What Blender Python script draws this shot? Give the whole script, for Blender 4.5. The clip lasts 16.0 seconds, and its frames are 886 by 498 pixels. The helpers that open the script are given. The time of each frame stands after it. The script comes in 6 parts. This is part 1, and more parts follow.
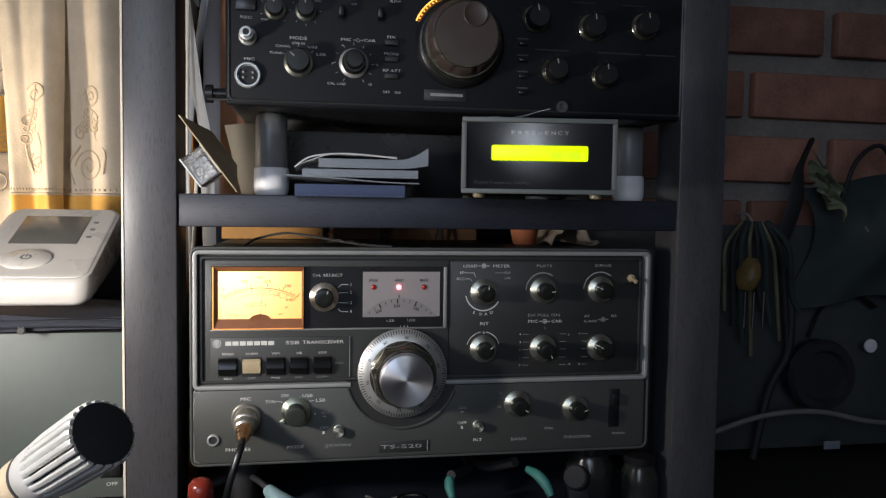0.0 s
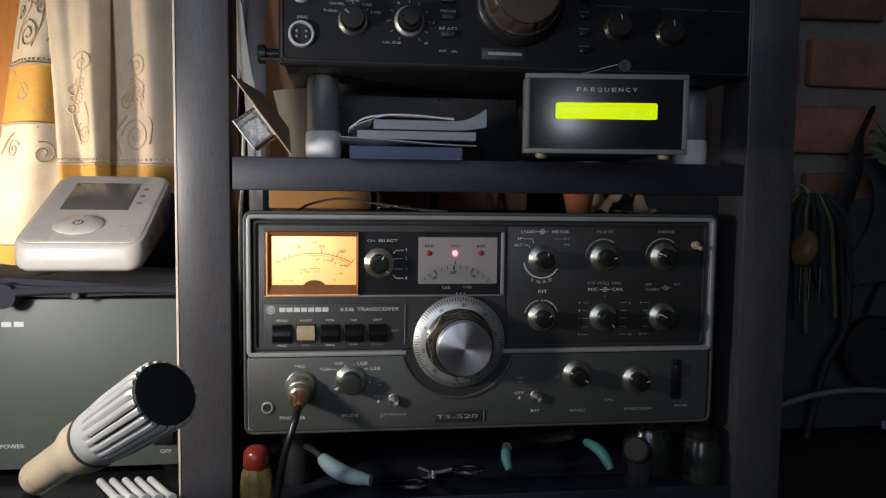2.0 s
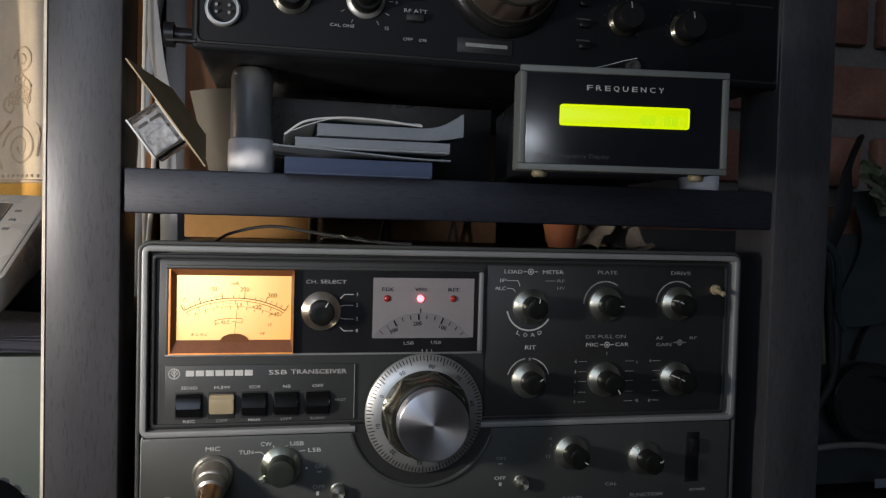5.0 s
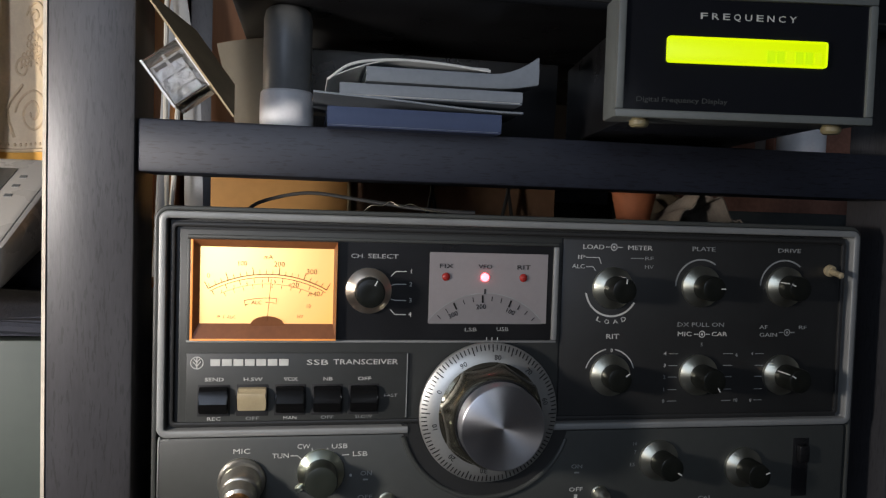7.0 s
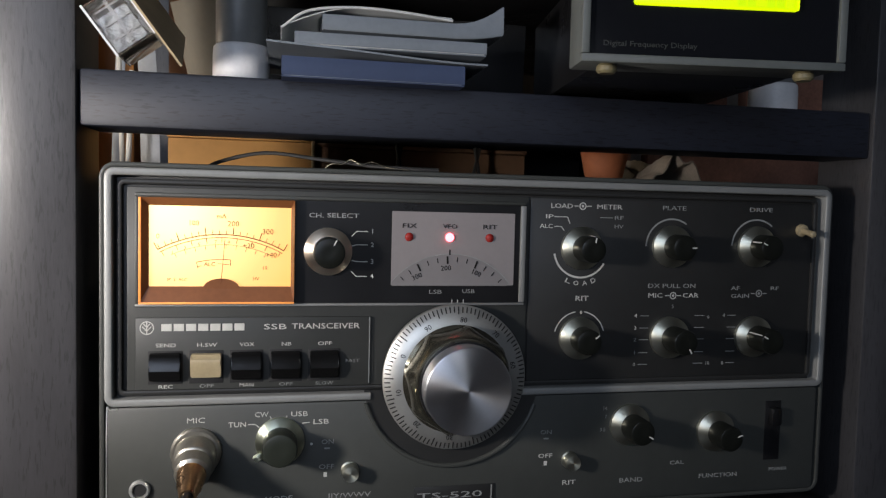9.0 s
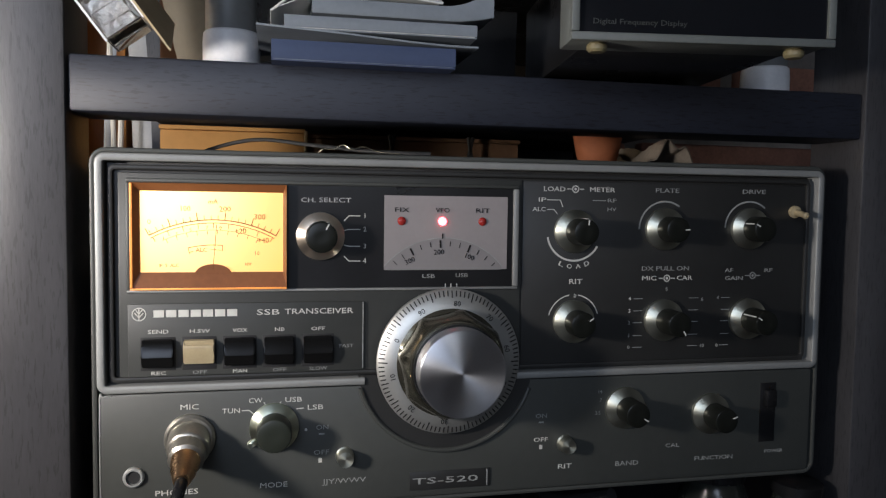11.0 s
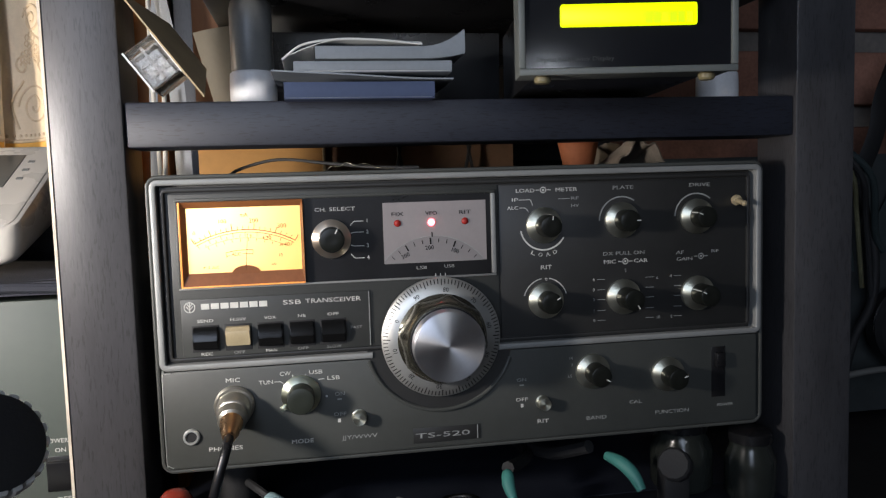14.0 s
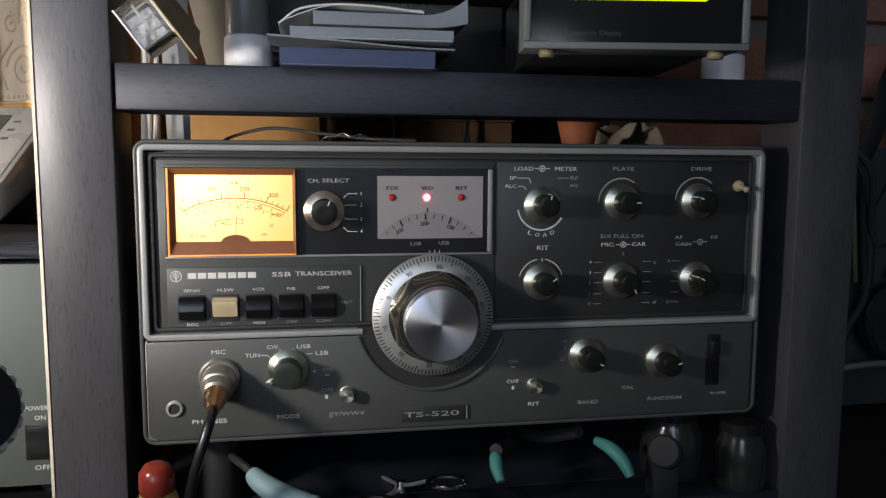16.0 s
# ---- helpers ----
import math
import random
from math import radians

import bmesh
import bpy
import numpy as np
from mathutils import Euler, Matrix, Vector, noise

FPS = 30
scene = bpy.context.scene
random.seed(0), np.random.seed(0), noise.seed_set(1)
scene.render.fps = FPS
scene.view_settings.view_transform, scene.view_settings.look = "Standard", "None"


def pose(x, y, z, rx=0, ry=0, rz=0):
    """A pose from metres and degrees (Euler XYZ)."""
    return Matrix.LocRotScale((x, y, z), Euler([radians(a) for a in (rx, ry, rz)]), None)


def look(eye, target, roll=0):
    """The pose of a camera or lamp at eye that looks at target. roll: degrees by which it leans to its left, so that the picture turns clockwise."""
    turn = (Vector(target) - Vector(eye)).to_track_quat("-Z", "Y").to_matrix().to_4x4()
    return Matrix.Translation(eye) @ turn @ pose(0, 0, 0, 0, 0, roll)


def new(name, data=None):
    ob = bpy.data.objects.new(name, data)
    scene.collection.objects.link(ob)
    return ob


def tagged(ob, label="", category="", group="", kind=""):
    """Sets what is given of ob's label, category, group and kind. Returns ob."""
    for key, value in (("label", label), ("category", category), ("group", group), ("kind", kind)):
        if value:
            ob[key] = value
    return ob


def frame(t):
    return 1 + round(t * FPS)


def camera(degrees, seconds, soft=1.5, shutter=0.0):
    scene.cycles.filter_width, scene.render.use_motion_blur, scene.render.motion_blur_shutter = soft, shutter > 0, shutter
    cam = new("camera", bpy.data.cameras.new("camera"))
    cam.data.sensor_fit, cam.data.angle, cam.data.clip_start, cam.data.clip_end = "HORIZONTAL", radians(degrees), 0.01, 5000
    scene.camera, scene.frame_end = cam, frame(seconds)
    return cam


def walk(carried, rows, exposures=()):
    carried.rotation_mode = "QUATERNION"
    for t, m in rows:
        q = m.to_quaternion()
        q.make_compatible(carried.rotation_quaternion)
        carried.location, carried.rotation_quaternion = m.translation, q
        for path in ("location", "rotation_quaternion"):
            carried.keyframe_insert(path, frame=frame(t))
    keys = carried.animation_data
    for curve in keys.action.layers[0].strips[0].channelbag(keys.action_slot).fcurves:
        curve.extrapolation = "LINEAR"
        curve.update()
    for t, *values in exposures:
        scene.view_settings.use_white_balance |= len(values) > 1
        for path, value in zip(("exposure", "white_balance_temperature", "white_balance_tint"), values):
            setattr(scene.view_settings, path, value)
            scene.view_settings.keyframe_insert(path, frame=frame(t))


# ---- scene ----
cam = camera(61.0, 16.0, soft=1.25)
PATH = [
    (0, (0.082, -0.536, 0.98), (0.421, 1.432, 0.875), 0.8),
    (0.5, (0.082, -0.533, 0.97), (0.379, 1.44, 0.829), 0.3),
    (1, (0.077, -0.511, 0.958), (0.363, 1.461, 0.786), -0.6),
    (1.5, (0.069, -0.514, 0.965), (0.339, 1.461, 0.797), 0.7),
    (2, (0.065, -0.518, 0.966), (0.328, 1.459, 0.816), 0.7),
    (2.5, (0.066, -0.516, 0.967), (0.325, 1.462, 0.814), 0.6),
    (3, (0.067, -0.524, 0.97), (0.332, 1.453, 0.824), 0.6),
    (3.5, (0.069, -0.532, 0.976), (0.339, 1.447, 0.883), 0.0),
    (4, (0.068, -0.539, 0.98), (0.336, 1.442, 0.931), 0.1),
    (4.5, (0.067, -0.504, 0.97), (0.375, 1.472, 0.939), 0.7),
    (4.7, (0.068, -0.434, 0.967), (0.494, 1.519, 0.907), 1.5),
    (6.8, (0.068, -0.339, 0.958), (0.415, 1.629, 0.876), 1.6),
    (7, (0.062, -0.335, 0.952), (0.417, 1.631, 0.86), 1.8),
    (7.5, (0.063, -0.328, 0.948), (0.438, 1.634, 0.84), 1.7),
    (8, (0.07, -0.324, 0.944), (0.48, 1.629, 0.813), 1.1),
    (8.5, (0.07, -0.325, 0.943), (0.483, 1.628, 0.814), 1.2),
    (9, (0.07, -0.324, 0.938), (0.489, 1.628, 0.821), 1.4),
    (11.5, (0.072, -0.324, 0.931), (0.501, 1.626, 0.813), 0.7),
    (12, (0.071, -0.323, 0.932), (0.499, 1.626, 0.804), 1.0),
    (12.5, (0.069, -0.323, 0.932), (0.516, 1.621, 0.794), 1.2),
    (13, (0.072, -0.338, 0.94), (0.434, 1.625, 0.804), 1.0),
    (13.5, (0.069, -0.365, 0.942), (0.365, 1.605, 0.765), -1.4),
    (14, (0.082, -0.397, 0.943), (0.411, 1.569, 0.775), -1.7),
    (14.5, (0.077, -0.405, 0.941), (0.415, 1.56, 0.789), -1.5),
    (15, (0.079, -0.408, 0.945), (0.411, 1.559, 0.798), -0.8),
    (15.5, (0.083, -0.411, 0.951), (0.351, 1.564, 0.779), -0.1),
    (16, (0.082, -0.388, 0.939), (0.431, 1.57, 0.725), 0.3),
]
walk(cam, [(t, look(eye, target, roll)) for t, eye, target, roll in PATH],
     exposures=[(0, 0.08), (1, -0.02), (2, -0.35), (3, -0.42), (4.5, -0.41), (7, -0.23), (8, -0.26), (9, -0.08), (11.5, 0.07), (12.5, 0.07), (13.5, 0.22), (14.5, 0.26), (15.5, 0.19), (16, 0.04)])

# ---- world and lights ----
world = bpy.data.worlds.new("world")
scene.world = world
world.use_nodes = True
WB = world.node_tree.nodes["Background"]
WB.inputs[0].default_value = (0.68, 0.70, 1.0, 1)
WB.inputs[1].default_value = 0.06


def area_lamp(name, eye, target, size, watts, colour, spread=180):
    d = bpy.data.lights.new(name, "AREA")
    d.shape, d.size, d.energy, d.color, d.spread = "DISK", size, watts, colour, radians(spread)
    ob = new(name, d)
    ob.matrix_world = look(eye, target)
    return ob


# desk lamp standing left of the rack, a warmer lamp at the curtain, and cool light from behind the viewer
area_lamp("desk_lamp_light", (-0.235, -0.225, 0.950), (-0.02, 0.02, 0.90), 0.05, 1.04, (1.0, 0.93, 0.88), 140)
area_lamp("curtain_lamp_light", (-0.37, 0.17, 0.965), (-0.27, 0.30, 1.01), 0.05, 1.0, (1.0, 0.84, 0.64))
area_lamp("room_light", (0.235, -1.10, 1.12), (0.2, 0.0, 1.0), 0.05, 0.34, (0.82, 0.89, 1.0))
# added fill disc with no seen source; also gives the wood its bluish sheen
area_lamp("cool_fill_light", (-0.45, -1.65, 1.33), (0.10, 0.0, 0.95), 0.80, 6.8, (0.68, 0.79, 1.0))

# ---- materials ----


def flecked(m, amount, depth):
    """Short dark open pores along the grain."""
    n, l = m.node_tree.nodes, m.node_tree.links
    b = n["Principled BSDF"]
    src = b.inputs["Base Color"].links[0].from_socket
    tc = n.new("ShaderNodeTexCoord")
    mp = n.new("ShaderNodeMapping")
    mp.inputs["Scale"].default_value = amount
    nz = n.new("ShaderNodeTexNoise")
    nz.inputs["Scale"].default_value, nz.inputs["Detail"].default_value = 720, 2
    l.new(tc.outputs["Object"], mp.inputs[0])
    l.new(mp.outputs[0], nz.inputs[0])
    r = n.new("ShaderNodeMapRange")
    r.inputs[1].default_value, r.inputs[2].default_value, r.inputs[3].default_value, r.inputs[4].default_value = 0.57, 0.65, 1.0, depth
    l.new(nz.outputs[0], r.inputs[0])
    sc = n.new("ShaderNodeVectorMath")
    sc.operation = "SCALE"
    l.new(src, sc.inputs[0])
    l.new(r.outputs[0], sc.inputs["Scale"])
    l.new(sc.outputs[0], b.inputs["Base Color"])


def mat(name, col, rough=0.5, metal=0.0, var=0.2, scale=40.0, bump=0.05, stretch=(1, 1, 1), emit=0.0, spec=0.5, dark=0.6, coat=0.0, speck=0.0, trans=0.0, rand=0.0, alpha=1.0):
    m = bpy.data.materials.new(name)
    m.use_nodes = True
    nt = m.node_tree
    n, l = nt.nodes, nt.links
    b = n["Principled BSDF"]
    tc = n.new("ShaderNodeTexCoord")
    mp = n.new("ShaderNodeMapping")
    mp.inputs["Scale"].default_value = stretch
    l.new(tc.outputs["Object"], mp.inputs[0])
    fine = n.new("ShaderNodeTexNoise")
    fine.inputs["Scale"].default_value, fine.inputs["Detail"].default_value = scale * 12, 4
    wide = n.new("ShaderNodeTexNoise")
    wide.inputs["Scale"].default_value, wide.inputs["Detail"].default_value = scale, 5
    l.new(mp.outputs[0], fine.inputs[0])
    l.new(mp.outputs[0], wide.inputs[0])
    add = n.new("ShaderNodeMath")
    add.operation = "MULTIPLY_ADD"
    l.new(fine.outputs[0], add.inputs[0])
    add.inputs[1].default_value = 0.4
    l.new(wide.outputs[0], add.inputs[2])
    ramp = n.new("ShaderNodeMapRange")
    ramp.inputs[1].default_value, ramp.inputs[2].default_value = 0.45, 0.95
    ramp.inputs[3].default_value, ramp.inputs[4].default_value = 1 - var, 1 + var
    l.new(add.outputs[0], ramp.inputs[0])
    mul = n.new("ShaderNodeVectorMath")
    mul.operation = "SCALE"
    mul.inputs[0].default_value = col
    l.new(ramp.outputs[0], mul.inputs["Scale"])
    out = mul.outputs[0]
    if rand:
        oi = n.new("ShaderNodeObjectInfo")
        rr = n.new("ShaderNodeMapRange")
        rr.inputs[3].default_value, rr.inputs[4].default_value = 1 - rand, 1 + rand
        l.new(oi.outputs["Random"], rr.inputs[0])
        m2 = n.new("ShaderNodeVectorMath")
        m2.operation = "SCALE"
        l.new(out, m2.inputs[0])
        l.new(rr.outputs[0], m2.inputs["Scale"])
        out = m2.outputs[0]
    l.new(out, b.inputs["Base Color"])
    b.inputs["Metallic"].default_value = metal
    b.inputs["Specular IOR Level"].default_value = spec
    b.inputs["Coat Weight"].default_value = coat
    b.inputs["Transmission Weight"].default_value = trans
    b.inputs["Alpha"].default_value = alpha
    rg = n.new("ShaderNodeMapRange")
    rg.inputs[3].default_value, rg.inputs[4].default_value = max(0.02, rough - 0.12), min(1, rough + 0.12)
    l.new(wide.outputs[0], rg.inputs[0])
    l.new(rg.outputs[0], b.inputs["Roughness"])
    if bump:
        bp = n.new("ShaderNodeBump")
        bp.inputs["Strength"].default_value, bp.inputs["Distance"].default_value = bump, 0.002
        l.new(add.outputs[0], bp.inputs["Height"])
        l.new(bp.outputs[0], b.inputs["Normal"])
    if emit:
        b.inputs["Emission Color"].default_value = (*col, 1)
        b.inputs["Emission Strength"].default_value = emit
    return m


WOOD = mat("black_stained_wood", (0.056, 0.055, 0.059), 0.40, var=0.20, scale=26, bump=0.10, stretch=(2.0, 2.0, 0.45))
# rails and boards: weaker light and cool sheen put into a darker, bluer copy
WOOD_X = mat("dimmed_black_rail_wood", (0.018, 0.021, 0.032), 0.46, var=0.22, scale=26, bump=0.08, stretch=(0.45, 2.0, 2.0))
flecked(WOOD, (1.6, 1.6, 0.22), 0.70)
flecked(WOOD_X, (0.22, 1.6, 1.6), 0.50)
EDGE = mat("pale_edge_band", (0.62, 0.55, 0.45), 0.6, var=0.25, scale=30)
CASE = mat("charcoal_case_paint", (0.05, 0.052, 0.05), 0.55, var=0.15, scale=20, bump=0.12)
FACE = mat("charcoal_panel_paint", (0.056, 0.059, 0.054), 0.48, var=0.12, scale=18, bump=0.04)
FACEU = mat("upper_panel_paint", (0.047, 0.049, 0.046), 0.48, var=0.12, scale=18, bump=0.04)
# FACE2: dark trim paint, also the right plate with its weaker light put in
FACE2 = mat("dark_dimmed_panel_paint", (0.026, 0.026, 0.025), 0.42, var=0.15, scale=18, bump=0.04)
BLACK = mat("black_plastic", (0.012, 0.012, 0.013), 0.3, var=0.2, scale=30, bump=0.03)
BLACKM = mat("matt_black_rubber", (0.015, 0.015, 0.016), 0.7, var=0.2, scale=60, bump=0.2)
TRIM = mat("dull_grey_trim", (0.30, 0.305, 0.295), 0.48, metal=0.3, var=0.12, scale=50, bump=0.05)
GRIPM = mat("dark_grip_metal", (0.20, 0.19, 0.15), 0.22, metal=0.9, var=0.12, scale=70, bump=0.02)
LEVER = mat("glossy_black_lever", (0.006, 0.006, 0.006), 0.15, spec=0.4, var=0.1, scale=40, bump=0.02)
RIBM = mat("bright_satin_metal", (0.82, 0.83, 0.82), 0.32, metal=0.6, var=0.06, scale=90, bump=0.0)
SILVER = mat("satin_aluminium_trim", (0.58, 0.59, 0.57), 0.42, metal=0.7, var=0.1, scale=50, bump=0.04)
CHROME = mat("chrome", (0.75, 0.75, 0.74), 0.16, metal=1.0, var=0.06, scale=50, bump=0.0)
BRASSY = mat("worn_copper", (0.66, 0.42, 0.24), 0.3, metal=1.0, var=0.2, scale=90, bump=0.05)
DIAL = mat("dial_skirt_aluminium", (0.60, 0.60, 0.57), 0.38, metal=0.8, var=0.08, scale=80, bump=0.02)
INK = mat("white_panel_ink", (0.62, 0.62, 0.58), 0.6, var=0.12, scale=200, bump=0)
# INKM and INKD: darker copies of the white ink, weaker light put into them
INKM = mat("dimmed_white_ink", (0.46, 0.47, 0.46), 0.6, var=0.15, scale=200, bump=0)
INKD = mat("dimmed_grey_ink", (0.30, 0.31, 0.30), 0.6, var=0.2, scale=200, bump=0)
INKB = mat("black_ink", (0.02, 0.018, 0.016), 0.6, var=0.1, scale=200, bump=0)
INKO = mat("brown_meter_ink", (0.20, 0.07, 0.015), 0.7, var=0.1, scale=200, bump=0, alpha=0.85)
CREAM = mat("cream_button_plastic", (0.44, 0.36, 0.22), 0.32, var=0.12, scale=90, bump=0.02)
VFOW = mat("white_scale_plastic", (0.29, 0.265, 0.265), 0.45, var=0.06, scale=40, bump=0.0, emit=0.03)
AMBER = mat("lit_amber_edge", (0.9, 0.34, 0.08), 0.4, var=0.5, scale=90, bump=0, emit=0.38)
# glare of the bright plate over the print is put into half-clear ink
INKF = mat("washed_meter_ink", (0.24, 0.09, 0.02), 0.7, var=0.1, scale=200, bump=0, alpha=0.5)
BROWN = mat("brown_meter_surround", (0.23, 0.085, 0.03), 0.35, var=0.2, scale=40, bump=0.05)
REDOFF = mat("dull_red_lens", (0.35, 0.03, 0.025), 0.25, var=0.1, scale=90, bump=0.0)
REDON = mat("lit_red_lens", (1.0, 0.09, 0.11), 0.3, var=0.0, scale=90, bump=0.0, emit=10.0)
KNOBC = mat("black_knob_cap", (0.010, 0.011, 0.009), 0.32, spec=0.35, var=0.25, scale=60, bump=0.02)
BROWNCAP = mat("brown_knob_face", (0.066, 0.048, 0.037), 0.36, var=0.12, scale=70, bump=0.03)


def spun_metal(name, col, rough, brushed=0.8):
    """Aluminium turned on a lathe: anisotropic rings round the face."""
    m = mat(name, col, rough, metal=1.0, var=0.05, scale=60, bump=0)
    n, l = m.node_tree.nodes, m.node_tree.links
    b = n["Principled BSDF"]
    b.inputs["Anisotropic"].default_value, b.inputs["Anisotropic Rotation"].default_value = brushed, 0.25
    tg = n.new("ShaderNodeTangent")
    tg.direction_type, tg.axis = "RADIAL", "Y"
    l.new(tg.outputs[0], b.inputs["Tangent"])
    return m


SPUN = spun_metal("spun_aluminium", (0.80, 0.80, 0.82), 0.36)
KNOBM = spun_metal("turned_knob_metal", (0.60, 0.60, 0.50), 0.40, 0.68)


def glow_mat(name, low, high, strength, span=0.06, mid=0.5, up=0.0, gain=1.0):
    """A translucent plate lit from behind by a small bulb, brighter towards one side."""
    m = bpy.data.materials.new(name)
    m.use_nodes = True
    n, l = m.node_tree.nodes, m.node_tree.links
    b = n["Principled BSDF"]
    b.inputs["Roughness"].default_value = 0.4
    b.inputs["Base Color"].default_value = (*(0.35 * c for c in high), 1)
    tc = n.new("ShaderNodeTexCoord")
    mp = n.new("ShaderNodeMapping")
    gr = n.new("ShaderNodeTexGradient")
    gr.gradient_type = "SPHERICAL"
    mp.inputs["Scale"].default_value = (1 / span, 1 / span, 1 / span)
    mp.inputs["Location"].default_value = (-mid, 0, -up)
    l.new(tc.outputs["Object"], mp.inputs[0])
    l.new(mp.outputs[0], gr.inputs[0])
    cr = n.new("ShaderNodeValToRGB")
    cr.color_ramp.elements[0].color = (*low, 1)
    cr.color_ramp.elements[1].color = (*high, 1)
    cr.color_ramp.elements[1].position = 0.8
    l.new(gr.outputs[0], cr.inputs[0])
    l.new(cr.outputs[0], b.inputs["Emission Color"])
    mr = n.new("ShaderNodeMapRange")
    mr.inputs[1].default_value, mr.inputs[2].default_value = 0.25, 1.0
    mr.inputs[3].default_value, mr.inputs[4].default_value = strength, strength * gain
    l.new(gr.outputs[0], mr.inputs[0])
    l.new(mr.outputs[0], b.inputs["Emission Strength"])
    return m


# ---- mesh helpers ----


def box(x0, x1, y0, y1, z0, z1, bev=0.0, seg=2):
    bm = bmesh.new()
    bmesh.ops.create_cube(bm, size=1, matrix=Matrix.Translation(((x0 + x1) / 2, (y0 + y1) / 2, (z0 + z1) / 2)) @ Matrix.Diagonal((x1 - x0, y1 - y0, z1 - z0, 1)))
    if bev:
        bmesh.ops.bevel(bm, geom=bm.edges[:], offset=bev, segments=seg, affect="EDGES", profile=0.5)
    return bm


def join(*bms):
    out = bmesh.new()
    for b in bms:
        me = bpy.data.meshes.new("tmp")
        b.to_mesh(me)
        out.from_mesh(me)
        bpy.data.meshes.remove(me)
        b.free()
    return out


def moved(bm, m):
    bmesh.ops.transform(bm, matrix=m, verts=bm.verts)
    return bm


def lathe(profile, seg=40, wave=None):
    """Revolves (radius, height) pairs about z. wave(angle, height) scales the radius."""
    bm = bmesh.new()
    rings = []
    for r, h in profile:
        ring = []
        for i in range(seg):
            a = 2 * math.pi * i / seg
            k = wave(a, h) if wave else 1
            ring.append(bm.verts.new((r * k * math.cos(a), r * k * math.sin(a), h)))
        rings.append(ring)
    for p, q in zip(rings, rings[1:]):
        for i in range(seg):
            bm.faces.new((p[i], p[(i + 1) % seg], q[(i + 1) % seg], q[i]))
    bm.faces.new(rings[0][::-1])
    bm.faces.new(rings[-1])
    return bm


FRONT = Matrix.Rotation(math.pi / 2, 4, "X")  # turns a lathe's z axis towards the viewer (-y)


def smooth_path(pts, n=6):
    pts = [Vector(p) for p in pts]
    ext = [2 * pts[0] - pts[1], *pts, 2 * pts[-1] - pts[-2]]
    out = []
    for a, b, c, d in zip(ext, ext[1:], ext[2:], ext[3:]):
        for i in range(n):
            t = i / n
            out.append(0.5 * (2 * b + (c - a) * t + (2 * a - 5 * b + 4 * c - d) * t * t + (3 * b - a - 3 * c + d) * t ** 3))
    out.append(pts[-1])
    return out


def tube(pts, r, seg=8, n=6, flat=1.0, taper=None):
    """A round or flattened rod along a smooth path."""
    pts = smooth_path(pts, n)
    bm = bmesh.new()
    up = Vector((0.13, 0.31, 0.94))
    rings = []
    for i, p in enumerate(pts):
        d = (pts[min(i + 1, len(pts) - 1)] - pts[max(i - 1, 0)]).normalized()
        s = d.cross(up).normalized()
        u = s.cross(d)
        k = taper(i / (len(pts) - 1)) if taper else 1
        rings.append([bm.verts.new(p + (s * math.cos(a) + u * math.sin(a) * flat) * r * k) for a in (2 * math.pi * j / seg for j in range(seg))])
    for p, q in zip(rings, rings[1:]):
        for i in range(seg):
            bm.faces.new((p[i], p[(i + 1) % seg], q[(i + 1) % seg], q[i]))
    bm.faces.new(rings[0][::-1])
    bm.faces.new(rings[-1])
    return bm


def sheet(f, nu, nv, thick=0.0):
    """A surface f(u, v) for u, v in 0..1; thick gives it a back."""
    bm = bmesh.new()
    vs = [[bm.verts.new(f(i / nu, j / nv)) for j in range(nv + 1)] for i in range(nu + 1)]
    for i in range(nu):
        for j in range(nv):
            bm.faces.new((vs[i][j], vs[i + 1][j], vs[i + 1][j + 1], vs[i][j + 1]))
    if thick:
        bmesh.ops.recalc_face_normals(bm, faces=bm.faces)
        bmesh.ops.solidify(bm, geom=bm.faces[:], thickness=thick)
    return bm


def finish(name, bm, material, smooth=True):
    bmesh.ops.recalc_face_normals(bm, faces=bm.faces)
    me = bpy.data.meshes.new(name)
    bm.to_mesh(me)
    bm.free()
    me.materials.append(material)
    if smooth:
        me.polygons.foreach_set("use_smooth", [True] * len(me.polygons))
        me.set_sharp_from_angle(angle=radians(38))
    return new(name, me)


def part(name, bm, material, parent, label="", at=None):
    ob = finish(name, bm, material)
    ob.parent = parent
    if at is not None:
        ob.matrix_basis = at
    if label:
        ob["label"] = label
    return ob


def thing(name, m, label, category, group="", kind=""):
    ob = new(name)
    ob.empty_display_size = 0.02
    ob.matrix_world = m
    return tagged(ob, label, category, group, kind)


def solid(name, bm, material, label, category, group="", kind="", at=None):
    ob = finish(name, bm, material)
    if at is not None:
        ob.matrix_world = at
    return tagged(ob, label, category, group, kind)


